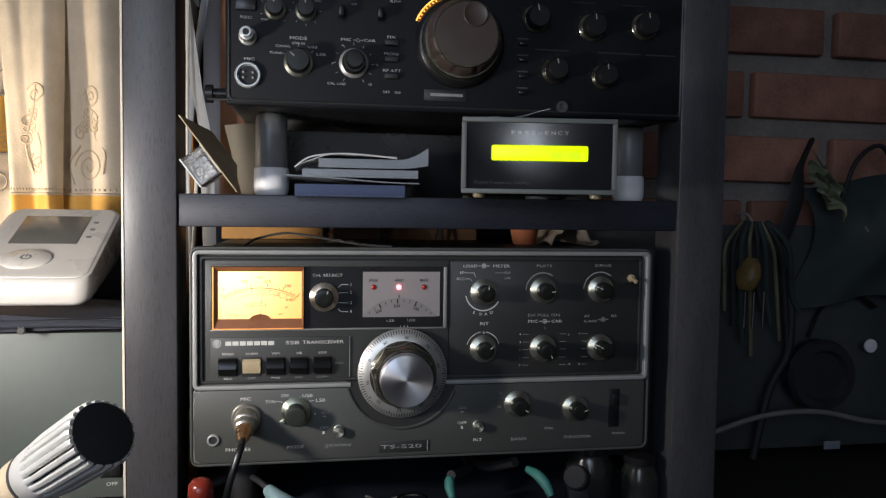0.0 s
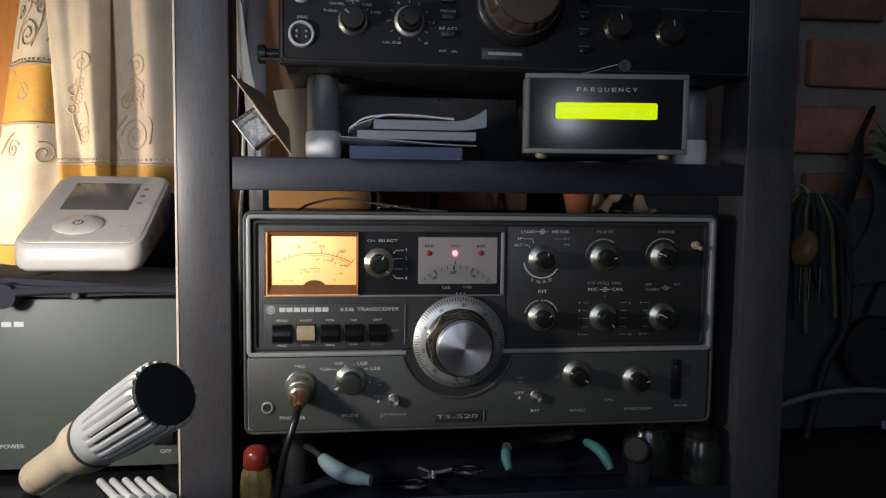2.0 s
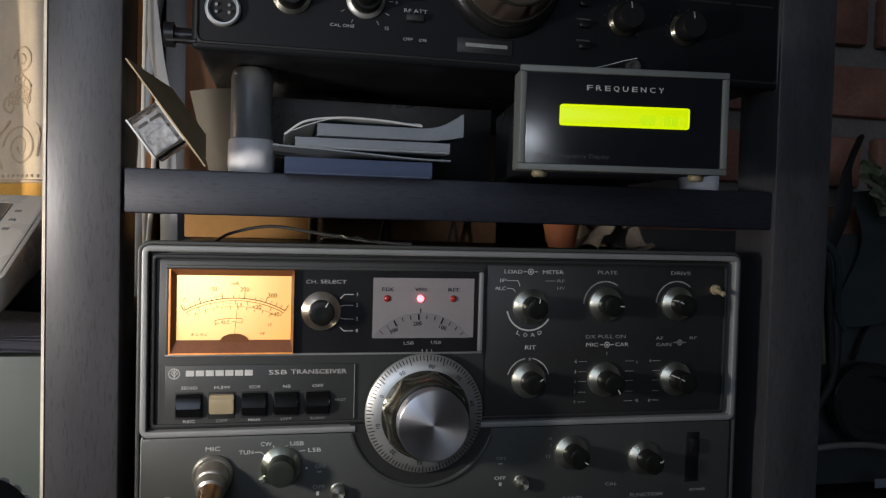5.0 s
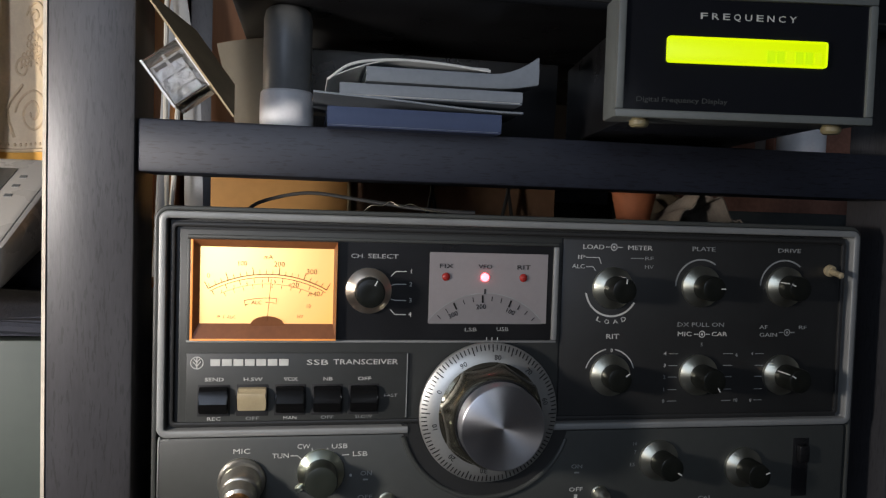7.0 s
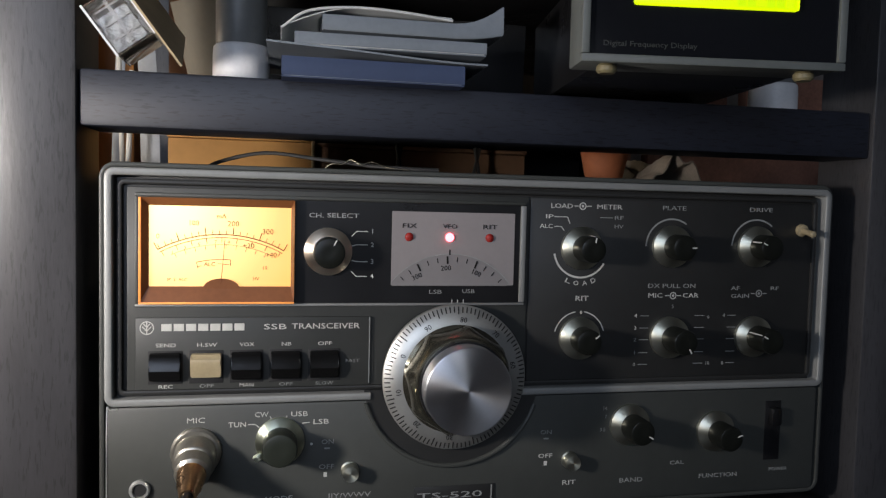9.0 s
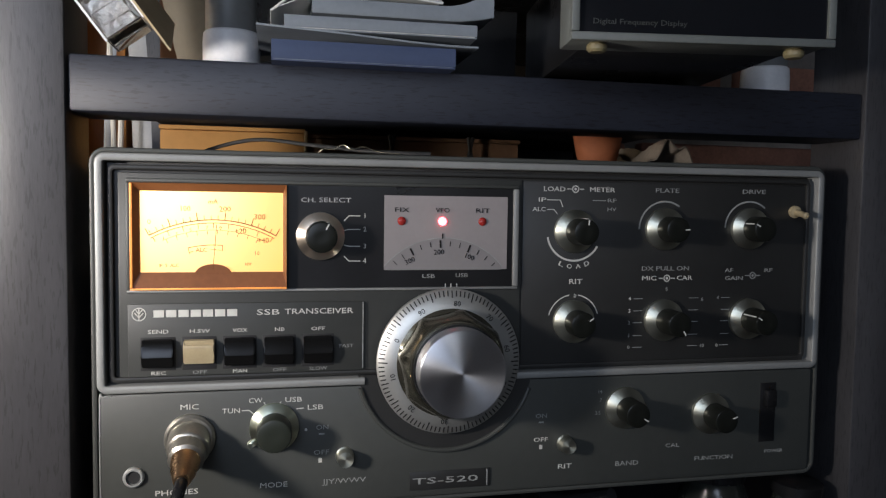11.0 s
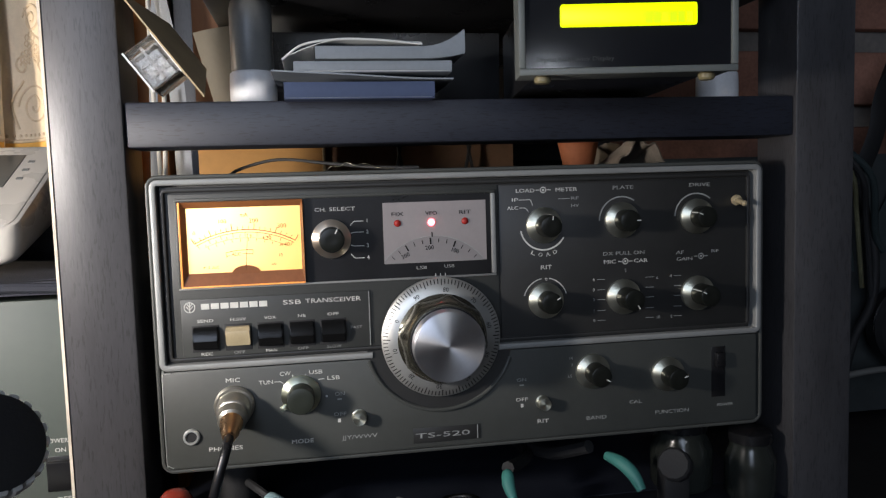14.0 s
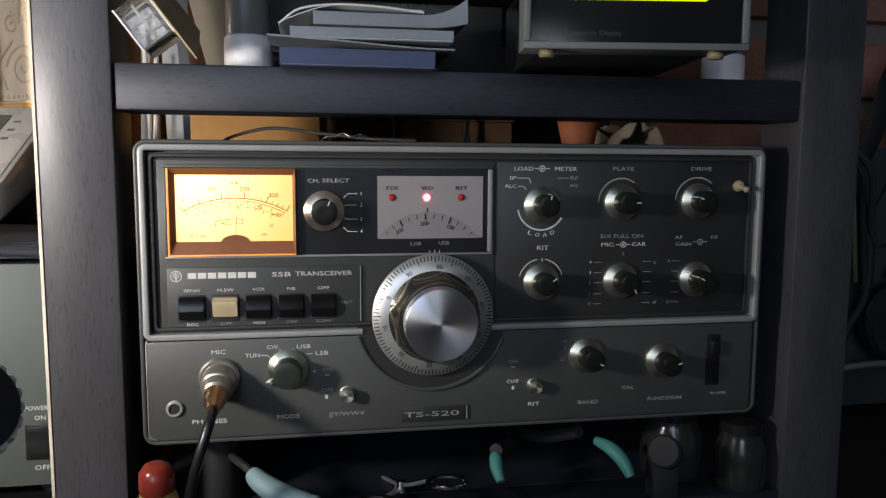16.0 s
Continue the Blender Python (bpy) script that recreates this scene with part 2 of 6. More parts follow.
def lettering(parent, s, u, v, cap, y, material, width=None, turn=0.0, name="lettering", align="CENTER", bold=0.0):
    """Raised ink letters on a face that looks along -y. u, v, cap and width in millimetres."""
    cu = bpy.data.curves.new("tmp", "FONT")
    cu.body, cu.align_x, cu.align_y, cu.size, cu.offset = s, align, "CENTER", cap / 690, bold / 1000
    cu.extrude, cu.resolution_u = 0.00008, 2
    tmp = bpy.data.objects.new("tmp", cu)
    scene.collection.objects.link(tmp)
    bpy.context.view_layer.update()
    me = bpy.data.meshes.new_from_object(tmp.evaluated_get(bpy.context.evaluated_depsgraph_get()))
    bpy.data.objects.remove(tmp)
    bpy.data.curves.remove(cu)
    bm = bmesh.new()
    bm.from_mesh(me)
    bpy.data.meshes.remove(me)
    xs = [q.co.x for q in bm.verts]
    if width and xs:
        k = width / 1000 / max(1e-6, max(xs) - min(xs))
        bmesh.ops.scale(bm, vec=(k, 1, 1), verts=bm.verts)
    return part(name, bm, material, parent, at=Matrix.Translation((u / 1000, y, v / 1000)) @ Matrix.Rotation(-radians(turn), 4, "Y") @ FRONT)


def line(parent, u0, v0, u1, v1, w, y, material, name="ink_line"):
    """A printed stroke from one place of a face to another, in millimetres."""
    d = Vector((u1 - u0, 0, v1 - v0)) / 1000
    L = d.length
    bm = box(0, L, -0.00008, 0.00008, -w / 2000, w / 2000)
    return part(name, bm, material, parent, at=Matrix.Translation((u0 / 1000, y, v0 / 1000)) @ Matrix.Rotation(-math.atan2(d.z, d.x), 4, "Y"))


def arc(parent, cu, cv, r, a0, a1, w, y, material, name="ink_arc", n=24):
    """A printed arc; angles in degrees, 0 to the right, 90 up."""
    bm = bmesh.new()
    prev = None
    for i in range(n + 1):
        a = radians(a0 + (a1 - a0) * i / n)
        pair = [bm.verts.new(((cu + (r + s * w / 2) * math.cos(a)) / 1000, y, (cv + (r + s * w / 2) * math.sin(a)) / 1000)) for s in (-1, 1)]
        if prev:
            bm.faces.new((prev[0], prev[1], pair[1], pair[0]))
        prev = pair
    return part(name, bm, material, parent)


def ticks(parent, cu, cv, r0, r1, angles, w, y, material, name="engraved_scale"):
    bms = []
    for a in angles:
        bms.append(moved(box(r0 / 1000, r1 / 1000, -0.00008, 0.00008, -w / 2000, w / 2000), Matrix.Translation((cu / 1000, y, cv / 1000)) @ Matrix.Rotation(-radians(a), 4, "Y")))
    return part(name, join(*bms), material, parent)

# ---- rack, shelves, walls ----
Z0 = 0.80
back_wall = solid("wall_back", box(-0.9, 1.7, 0.425, 0.50, 0.0, 2.2), mat("grey_mortar", (0.22, 0.20, 0.18), 0.9, var=0.3, scale=12, bump=0.6), "rough grey mortar wall carrying red bricks", "wall", kind="structure")
# room shell added out of view; pale plaster bounces fill onto the rack
solid("wall_front", box(-1.6, 2.2, -2.3, -2.2, 0.0, 2.2), mat("bounce_plaster", (0.62, 0.60, 0.57), 0.9, var=0.1, scale=6), "plain plaster wall behind the viewer", "wall", kind="structure")
solid("wall_left", box(-1.7, -1.6, -2.3, 0.5, 0.0, 2.2), bpy.data.materials["bounce_plaster"], "plain plaster side wall", "wall", kind="structure")
solid("wall_right", box(2.2, 2.3, -2.3, 0.5, 0.0, 2.2), bpy.data.materials["bounce_plaster"], "plain plaster side wall", "wall", kind="structure")
solid("ceiling", box(-1.7, 2.3, -2.3, 0.5, 2.2, 2.26), bpy.data.materials["bounce_plaster"], "plain ceiling", "ceiling", kind="structure")
solid("floor", box(-1.7, 2.3, -2.3, 0.5, -0.06, 0.0), mat("brown_floor", (0.12, 0.08, 0.055), 0.6, var=0.2, scale=6), "plain brown floor", "floor", kind="structure")
solid("desk_top", box(-0.9, 1.5, -0.34, 0.42, 0.62, 0.65, 0.003), mat("dark_desk", (0.03, 0.026, 0.024), 0.5, var=0.3, scale=10), "dark wooden desk top under the rack", "desk", kind="structure")
solid("desk_cabinet", box(-0.88, 1.48, -0.30, 0.41, 0.0, 0.62, 0.004), bpy.data.materials["dark_desk"], "dark wooden cabinet carrying the desk top", "cabinet", kind="structure")

rack = thing("equipment_rack", pose(0, 0, 0), "black-stained wooden rack holding two radio sets", "rack")


def rack_post(x0, x1, y0, y1, band):
    p = part("post", box(x0, x1, y0, y1, 0.65, 1.55, 0.0015), WOOD, rack)
    if band:
        part("edge_band", box(x0 - 0.0010, x0 + 0.0004, y0 - 0.0004, y0 + 0.004, 0.65, 1.55), EDGE, p, "pale unpainted corner strip")


rack_post(-0.0440, -0.0095, -0.003, 0.036, True)
rack_post(0.3545, 0.3920, -0.003, 0.036, False)
rack_post(-0.043, -0.009, 0.362, 0.398, False)
rack_post(0.3545, 0.3920, 0.362, 0.398, False)
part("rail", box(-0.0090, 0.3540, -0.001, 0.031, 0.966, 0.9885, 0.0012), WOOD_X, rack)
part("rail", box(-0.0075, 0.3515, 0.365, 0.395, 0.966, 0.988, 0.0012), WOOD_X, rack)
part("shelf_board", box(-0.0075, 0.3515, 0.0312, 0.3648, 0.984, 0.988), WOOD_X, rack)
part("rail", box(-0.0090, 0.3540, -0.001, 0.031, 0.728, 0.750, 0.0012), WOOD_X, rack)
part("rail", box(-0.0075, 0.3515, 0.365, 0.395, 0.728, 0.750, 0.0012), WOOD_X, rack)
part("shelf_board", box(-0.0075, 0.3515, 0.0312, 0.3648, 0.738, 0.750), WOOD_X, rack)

# ---- the main radio set ----
radio = thing("radio_transceiver", pose(0, 0, Z0), "charcoal radio transceiver with lit orange meter and silver dial", "radio")
part("case", box(0.0015, 0.3315, 0.0065, 0.335, 0.0005, 0.1490, 0.0015), CASE, radio)
for fx in (0.03, 0.30):
    for fy in (0.04, 0.29):
        part("foot", lathe([(0.011, -0.0500), (0.012, -0.046), (0.012, -0.006), (0.010, 0.0004)], 20), BLACKM, radio, at=Matrix.Translation((fx, fy, 0)))
# lower fascia and its rim
part("lower_fascia", box(0.0, 0.333, 0.0, 0.0065, 0.0, 0.0520, 0.0018), FACE, radio)
part("fascia_edge_line", tube([(0.0050, 0.0002, 0.0512), (0.0020, 0.0002, 0.0508), (0.0009, 0.0002, 0.0490), (0.0008, 0.0002, 0.006), (0.0014, 0.0002, 0.0028), (0.0040, 0.0002, 0.0012)], 0.00030, 6, 4), SILVER, radio)
# upper fascia: silver frame round a stepped dark face
def rounded_frame(x0, x1, z0, z1, r, w, y0, y1, bev):
    """A picture-frame ring with rounded corners and softened edges."""
    bm = bmesh.new()
    n = 8

    def loop(d, y):
        rr = max(0.0008, r - d)
        vs = []
        for cx, cz, a0 in ((x1 - r, z1 - r, 0), (x0 + r, z1 - r, 90), (x0 + r, z0 + r, 180), (x1 - r, z0 + r, 270)):
            for i in range(n + 1):
                a = radians(a0 + 90 * i / n)
                k = min(d, r - 0.0008)
                e = d - k
                sx, sz = (1 if a0 in (0, 270) else -1), (1 if a0 in (0, 90) else -1)
                vs.append(bm.verts.new((cx - sx * e + rr * math.cos(a), y, cz - sz * e + rr * math.sin(a))))
        return vs
    rings = [loop(0, y1), loop(0, y0 + bev), loop(bev * 0.3, y0 + bev * 0.3), loop(bev, y0), loop(w - bev, y0), loop(w - bev * 0.3, y0 + bev * 0.3), loop(w, y0 + bev), loop(w, y1)]
    m = len(rings[0])
    for p, q in zip(rings, rings[1:] + rings[:1]):
        for i in range(m):
            bm.faces.new((p[i], p[(i + 1) % m], q[(i + 1) % m], q[i]))
    bmesh.ops.recalc_face_normals(bm, faces=bm.faces)
    return bm


part("case_rim", rounded_frame(-0.0022, 0.3366, -0.0020, 0.1523, 0.0065, 0.0021, 0.0004, 0.0080, 0.0008), FACE, radio)
FX0, FX1, FZ0, FZ1, FW, FR = 0.0001, 0.3343, 0.0524, 0.1501, 0.0032, 0.0042


def frame_run(path):
    """The frame's flat bar with softened edges, swept along its centre line; ends closed."""
    prof = ((-0.0016, 0.0065), (-0.0016, -0.0011), (-0.0014, -0.0015), (-0.0011, -0.0017), (0.0011, -0.0017), (0.0014, -0.0015), (0.0016, -0.0011), (0.0016, 0.0065))
    bm = bmesh.new()
    rings = []
    for i, p in enumerate(path):
        p = Vector(p)
        d0 = (p - Vector(path[max(i - 1, 0)])).normalized()
        d1 = (Vector(path[min(i + 1, len(path) - 1)]) - p).normalized()
        d = (d0 + d1).normalized()
        k = 1 / max(0.5, d.dot(d0) if i else d.dot(d1))
        side = Vector((-d.y, d.x)) * k
        rings.append([bm.verts.new((p.x + side.x * a, y, p.y + side.y * a)) for a, y in prof])
    for p, q in zip(rings, rings[1:]):
        for j in range(len(prof) - 1):
            bm.faces.new((p[j], p[j + 1], q[j + 1], q[j]))
    bm.faces.new(rings[0])
    bm.faces.new(rings[-1][::-1])
    return bm


def corner(cx, cz, a0):
    return [(cx + (FR - FW / 2) * math.cos(radians(a0 - 15 * i)), cz + (FR - FW / 2) * math.sin(radians(a0 - 15 * i))) for i in range(7)]


run = [(0.1085, FZ0 + FW / 2)] + corner(FX0 + FR, FZ0 + FR, 270) + corner(FX0 + FR, FZ1 - FR, 180) + corner(FX1 - FR, FZ1 - FR, 90) + corner(FX1 - FR, FZ0 + FR, 0) + [(0.1770, FZ0 + FW / 2)]
part("trim_frame", frame_run(run), TRIM, radio, "dull grey metal frame round the upper face, open at the dial")
part("inner_frame", rounded_frame(0.0044, 0.3286, 0.0564, 0.1456, 0.0034, 0.0022, 0.0006, 0.0029, 0.0007), FACE2, radio)
part("upper_fascia", box(0.0043, 0.3291, 0.0030, 0.0065, 0.0523, 0.1461), FACE2, radio)
YF = 0.0018
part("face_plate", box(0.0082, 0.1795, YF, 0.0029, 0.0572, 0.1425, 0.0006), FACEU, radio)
# same paint as the left plate; the dimmer light is in its darker colour
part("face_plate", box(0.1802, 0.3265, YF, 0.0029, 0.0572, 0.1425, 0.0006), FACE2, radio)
YT = YF - 0.00012
# meter bezel: raised rim round meter, channel switch and scale window
part("bezel_rim", box(0.0115, 0.1778, YF - 0.0016, YF, 0.1385, 0.1402, 0.0006), FACE, radio)
part("bezel_rim", box(0.0115, 0.0132, YF - 0.0016, YF, 0.0932, 0.1384, 0.0006), FACE, radio)
part("bezel_rim", box(0.0115, 0.1778, YF - 0.0018, YF, 0.0934, 0.0946, 0.0005), TRIM, radio)
part("bezel_rim", box(0.1753, 0.1778, YF - 0.0022, YF, 0.0947, 0.1384, 0.0006), TRIM, radio)
part("bezel_plate", box(0.0755, 0.1752, YF - 0.0006, YF - 0.0001, 0.0947, 0.1384), BLACK, radio)
# meter
def sloped_surround(x0, x1, z0, z1, l, r, b, t, y0, y1):
    """A moulded surround that slopes from its outer edge down to the window."""
    bm = bmesh.new()
    o, n = ((x0, z0), (x1, z0), (x1, z1), (x0, z1)), ((x0 + l, z0 + b), (x1 - r, z0 + b), (x1 - r, z1 - t), (x0 + l, z1 - t))
    rows = [[bm.verts.new((x, y, z)) for x, z in q] for q, y in ((o, YF - 0.0001), (o, y0), (n, y1), (n, YF - 0.0001))]
    for p, q in zip(rows, rows[1:]):
        for k in range(4):
            bm.faces.new((p[k], p[(k + 1) % 4], q[(k + 1) % 4], q[k]))
    return bm


meter = part("meter", sloped_surround(0.0134, 0.0752, 0.0948, 0.1383, 0.0034, 0.0014, 0.0070, 0.0032, YF - 0.0040, YF - 0.0016), BROWN, radio, "panel meter lit warm orange from behind")
YM = YF - 0.0012
# bulb glow, with a reflection off the glass painted in as the paler upper left
GLOWM = glow_mat("lit_meter_plate", (1.0, 0.44, 0.085), (1.0, 0.78, 0.36), 1.2, span=0.060, mid=-0.36, up=0.30, gain=2.0)
part("meter_plate", box(-0.0284, 0.0286, YM + 0.0004, YM + 0.0010, -0.0170, 0.0170), GLOWM, meter, at=Matrix.Translation((0.04535, 0, 0.1185)))
YI = YM - 0.0002
for b in (box(0.0134, 0.0752, YF - 0.0045, YF - 0.0041, 0.0948, 0.0956, 0.0002), box(0.0134, 0.0144, YF - 0.0045, YF - 0.0041, 0.0957, 0.1382, 0.0002)):
    part("lit_edge", b, AMBER, meter, "amber surround edge lit by the meter bulb")
MC, MV = 45.6, 71.5
arc(meter, MC, MV, 52.0, 61, 119, 0.45, YI, INKO)
arc(meter, MC, MV, 50.7, 61, 119, 0.30, YI, INKO)
arc(meter, MC, MV, 47.8, 66, 115, 0.25, YI, INKF)
arc(meter, MC, MV, 41.6, 85, 104, 0.30, YI, INKO)
for a in (85, 104):
    line(meter, MC + 41.6 * math.cos(radians(a)), MV + 41.6 * math.sin(radians(a)), MC + 39.0 * math.cos(radians(a)), MV + 39.0 * math.sin(radians(a)), 0.25, YI, INKO)
line(meter, 35.8, 109.9, 37.6, 110.5, 0.22, YI, INKF)
line(meter, 44.2, 111.3, 48.6, 110.9, 0.22, YI, INKF)
ticks(meter, MC, MV, 52.0, 55.2, (61, 73, 85, 97, 109, 119), 0.35, YI, INKO)
ticks(meter, MC, MV, 52.0, 53.8, range(61, 120, 3), 0.24, YI, INKO)
ticks(meter, MC, MV, 48.6, 50.7, range(62, 119, 7), 0.25, YI, INKO)
ticks(meter, MC, MV, 46.0, 47.8, range(68, 114, 5), 0.25, YI, INKF)
for s, u, v, c in (("mA", 45.4, 131.0, 1.9), ("0", 20.4, 122.4, 2.0), ("200", 50.2, 127.9, 2.2), ("300", 64.2, 124.8, 2.2), ("100", 34.4, 128.0, 2.0), ("+20", 56.4, 118.8, 2.1), ("+40", 65.6, 115.0, 2.1), ("9", 48.4, 120.0, 1.6), ("7", 43.0, 120.2, 1.5), ("5", 36.5, 119.2, 1.5), ("3", 31, 117.6, 1.5), ("1", 26, 115.6, 1.5),
                   ("ALC", 40.8, 111.0, 1.7), ("IP  S  ALC", 28.0, 104.6, 1.3), ("HV", 59.5, 105.0, 1.3), ("10", 63.0, 109.6, 1.5)):
    lettering(meter, s, u, v, c, YI, INKO if s in ("200", "300", "+20", "+40", "100", "ALC", "mA") else INKF, name="scale_figure")
part("needle_pivot", moved(lathe([(0.0072, 0), (0.0072, 0.0006)], 32), Matrix.Translation((0.0455, YM - 0.0001, 0.1012)) @ Matrix.Diagonal((1, 1, 0.55, 1)) @ FRONT), BROWN, meter)
line(meter, 45.4, 103.0, 46.9, 121.5, 0.22, YI - 0.0006, INKO, "needle")

# scale window with three indicator lamps
win = part("scale_window", box(0.1168, 0.1726, YF - 0.0010, YF - 0.0007, 0.1024, 0.1348), VFOW, radio, "white scale window with indicator lamps")
YW = YF - 0.0012
SCALEG = mat("grey_scale_disc", (0.25, 0.235, 0.235), 0.5, var=0.05, scale=40, bump=0)
SC, SV, SR = 143.5, 81.9, 34.5
bm = bmesh.new()
pts = [bm.verts.new(((SC + SR * math.cos(radians(a))) / 1000, YW + 0.0001, (SV + SR * math.sin(radians(a))) / 1000)) for a in range(39, 142, 3)]
pts += [bm.verts.new((x / 1000, YW + 0.0001, 0.1022)) for x in (117.2, 169.8)]
bm.faces.new(pts)
part("scale_disc", bm, SCALEG, win)
arc(win, SC, SV, SR, 39, 141, 0.35, YW - 0.0001, INKD)
ticks(win, SC, SV, SR - 3.6, SR - 1.4, range(45, 140, 8), 0.35, YW - 0.0001, INKB)
ticks(win, SC, SV, SR - 4.4, SR - 1.0, (69, 93, 117), 0.8, YW - 0.0001, INKB)
line(win, 142.8, 116.0, 142.8, 118.3, 0.6, YW - 0.0001, INKB)
for s, u, v, r in (("300", 128.2, 106.2, 24), ("200", 141.2, 110.0, 3), ("100", 155.0, 107.9, -21)):
    lettering(win, s, u, v, 2.2, YW - 0.0001, INKB, turn=r, name="scale_figure")
for s, u in (("FIX", 124.4), ("VFO", 142.7), ("RIT", 160.9)):
    lettering(win, s, u, 128.5, 2.0, YW - 0.0001, INKB, width=6.4)
for u, m in ((124.4, REDOFF), (142.6, REDON), (160.9, REDOFF)):
    part("indicator_lamp", moved(lathe([(0.0019, 0), (0.0019, 0.0004), (0.0014, 0.0010), (0.0005, 0.0013)], 20), Matrix.Translation((u / 1000, YW + 0.0002, 0.1237)) @ FRONT), m, win)
lettering(radio, "LSB", 136.7, 99.4, 1.7, YF - 0.0008, INKD, width=5.6)
lettering(radio, "USB", 151.8, 99.6, 1.7, YF - 0.0008, INKD, width=5.6)


def knob(u, v, y, r, r_cap, depth, cap_mat=KNOBC, mark=90.0, side=None):
    """A control knob: spun metal skirt, tall dark cap, white line along its side and over its edge."""
    k = part("knob", moved(lathe([(r, 0), (r, 0.0018), (r_cap + 0.0003, 0.0042), (r_cap - 0.0004, 0.0043)], 56), FRONT), side or KNOBM, radio, at=Matrix.Translation((u / 1000, y, v / 1000)))
    part("cap", moved(lathe([(r_cap - 0.0002, 0.0038), (r_cap, 0.0046), (r_cap * 0.985, depth - 0.0010), (r_cap * 0.94, depth - 0.0002), (r_cap * 0.88, depth), (r_cap * 0.3, depth - 0.0003)], 48), FRONT), cap_mat, k, "glossy dark cap")
    turn = Matrix.Rotation(-radians(mark or 0), 4, "Y")
    bm = join(moved(box(r_cap * 0.55, r_cap * 0.93, -0.0001, 0.0001, -0.00028, 0.00028), turn @ Matrix.Translation((0, -depth - 0.0001, 0))),
              moved(box(-0.0001, 0.0001, -depth + 0.0012, -0.0055, -0.00028, 0.00028), turn @ Matrix.Translation((r_cap, 0, 0))))
    if mark is not None:
        part("pointer_mark", bm, INK, k)
    else:
        bm.free()
    return k


# the meter's warm light on this knob is put into its metal colour
knob(89.4, 116.9, YF - 0.0006, 0.0102, 0.0066, 0.0120, mark=62, side=spun_metal("meter_lit_knob_metal", (0.86, 0.72, 0.56), 0.34))
lettering(radio, "CH.", 84.3, 132.2, 1.9, YF - 0.0008, INKM, width=6.0)
lettering(radio, "SELECT", 95.6, 132.3, 1.9, YF - 0.0008, INKM, width=13.6)
for i, (v, e) in enumerate(((125.7, 123.5), (119.9, 119.3), (112.6, 113.2), (106.2, 108.4))):
    lettering(radio, str(i + 1), 108.4, v, 2.0, YF - 0.0008, INK)
    line(radio, 101.5, v, 106.4, v, 0.35, YF - 0.0008, INK)
    line(radio, 99.4, e, 101.5, v, 0.35, YF - 0.0008, INK)

# name strip and lever switches
part("switch_plate", box(0.0118, 0.1078, YF - 0.0012, YF - 0.0001, 0.0586, 0.0888, 0.0004), FACEU, radio)
YS = YF - 0.0014
line(radio, 107.8, 59.5, 107.8, 88.5, 0.4, YS, INKD)
arc(radio, 16.2, 84.6, 2.6, 0, 360, 0.4, YS, INK, "maker_emblem", 32)
line(radio, 16.2, 82.0, 16.2, 87.0, 0.45, YS, INK, "maker_emblem")
for s in (-1, 1):
    line(radio, 16.2, 83.2, 16.2 + 1.7 * s, 85.2, 0.4, YS, INK, "maker_emblem")
    line(radio, 16.2, 84.8, 16.2 + 1.3 * s, 86.4, 0.4, YS, INK, "maker_emblem")
for i in range(7):
    part("maker_name_bar", box((21.8 + 4.85 * i) / 1000, (25.9 + 4.85 * i) / 1000, YS, YS + 0.0002, 0.0832, 0.0862, 0.00008, 1), INK, radio, "plain pale bar standing for the maker's name")
lettering(radio, "SSB", 67.6, 84.6, 2.3, YS, INK, width=9.4)
lettering(radio, "TRANSCEIVER", 89.0, 84.7, 2.3, YS, INK, width=29.0)


def rocker(pressed):
    """A bowed lever: two gently hollow faces meeting in a soft ridge."""
    ridge = 0.0022 if pressed else -0.0012
    prof = [(0.0, -0.0058), (-0.0022, -0.0056), (-0.0030, -0.0030 + ridge * 0.4), (-0.0040, ridge), (-0.0036, ridge + 0.0012), (-0.0026, 0.0040), (-0.0018, 0.0055), (0.0, 0.0058)]
    if pressed:
        prof = [(y, z * 0.86 + 0.0004) for y, z in prof]
    bm = bmesh.new()
    ends = [[bm.verts.new((x, y, z)) for y, z in prof] for x in (-0.0061, 0.0061)]
    for k in range(len(prof) - 1):
        bm.faces.new((ends[0][k], ends[0][k + 1], ends[1][k + 1], ends[1][k]))
    bm.faces.new(ends[0])
    bm.faces.new(ends[1][::-1])
    bmesh.ops.bevel(bm, geom=[e for e in bm.edges if abs(e.verts[0].co.x - e.verts[1].co.x) < 1e-6], offset=0.0004, segments=2, affect="EDGES")
    return bm


for i, (top, low) in enumerate((("SEND", "REC"), ("H.SW", "OFF"), ("VOX", "MAN"), ("NB", "OFF"), ("OFF", "SLOW"))):
    u = 23.5 + 16.25 * i
    sw = part("lever_switch", join(box((u - 6.9) / 1000, (u + 6.9) / 1000, YS, YS + 0.0006, 0.0610, 0.0750, 0.0003)), BLACKM, radio)
    part("lever", moved(rocker(i in (1,)), Matrix.Translation((u / 1000, YS, 0.0684))), CREAM if i == 1 else LEVER, sw, "cream lever" if i == 1 else "")
    lettering(radio, top, u + 0.1, 77.2, 1.55, YS, INK, width=2.0 * len(top))
    lettering(radio, low, u + 0.1, 59.9, 1.45, YS, INK if i in (0, 2) else INKD, width=1.9 * len(low))
lettering(radio, "FAST", 100.6, 69.4, 1.4, YS, INKD, width=6)

# main tuning dial
DC, DV = 145.6, 62.0
# half-round bed in the lower face: its recess shade is put into a darker plate, with a raised lip
bed = bmesh.new()
ring = [(40.2 * math.cos(radians(a)), 40.2 * math.sin(radians(a))) for a in range(188, 353, 3)]
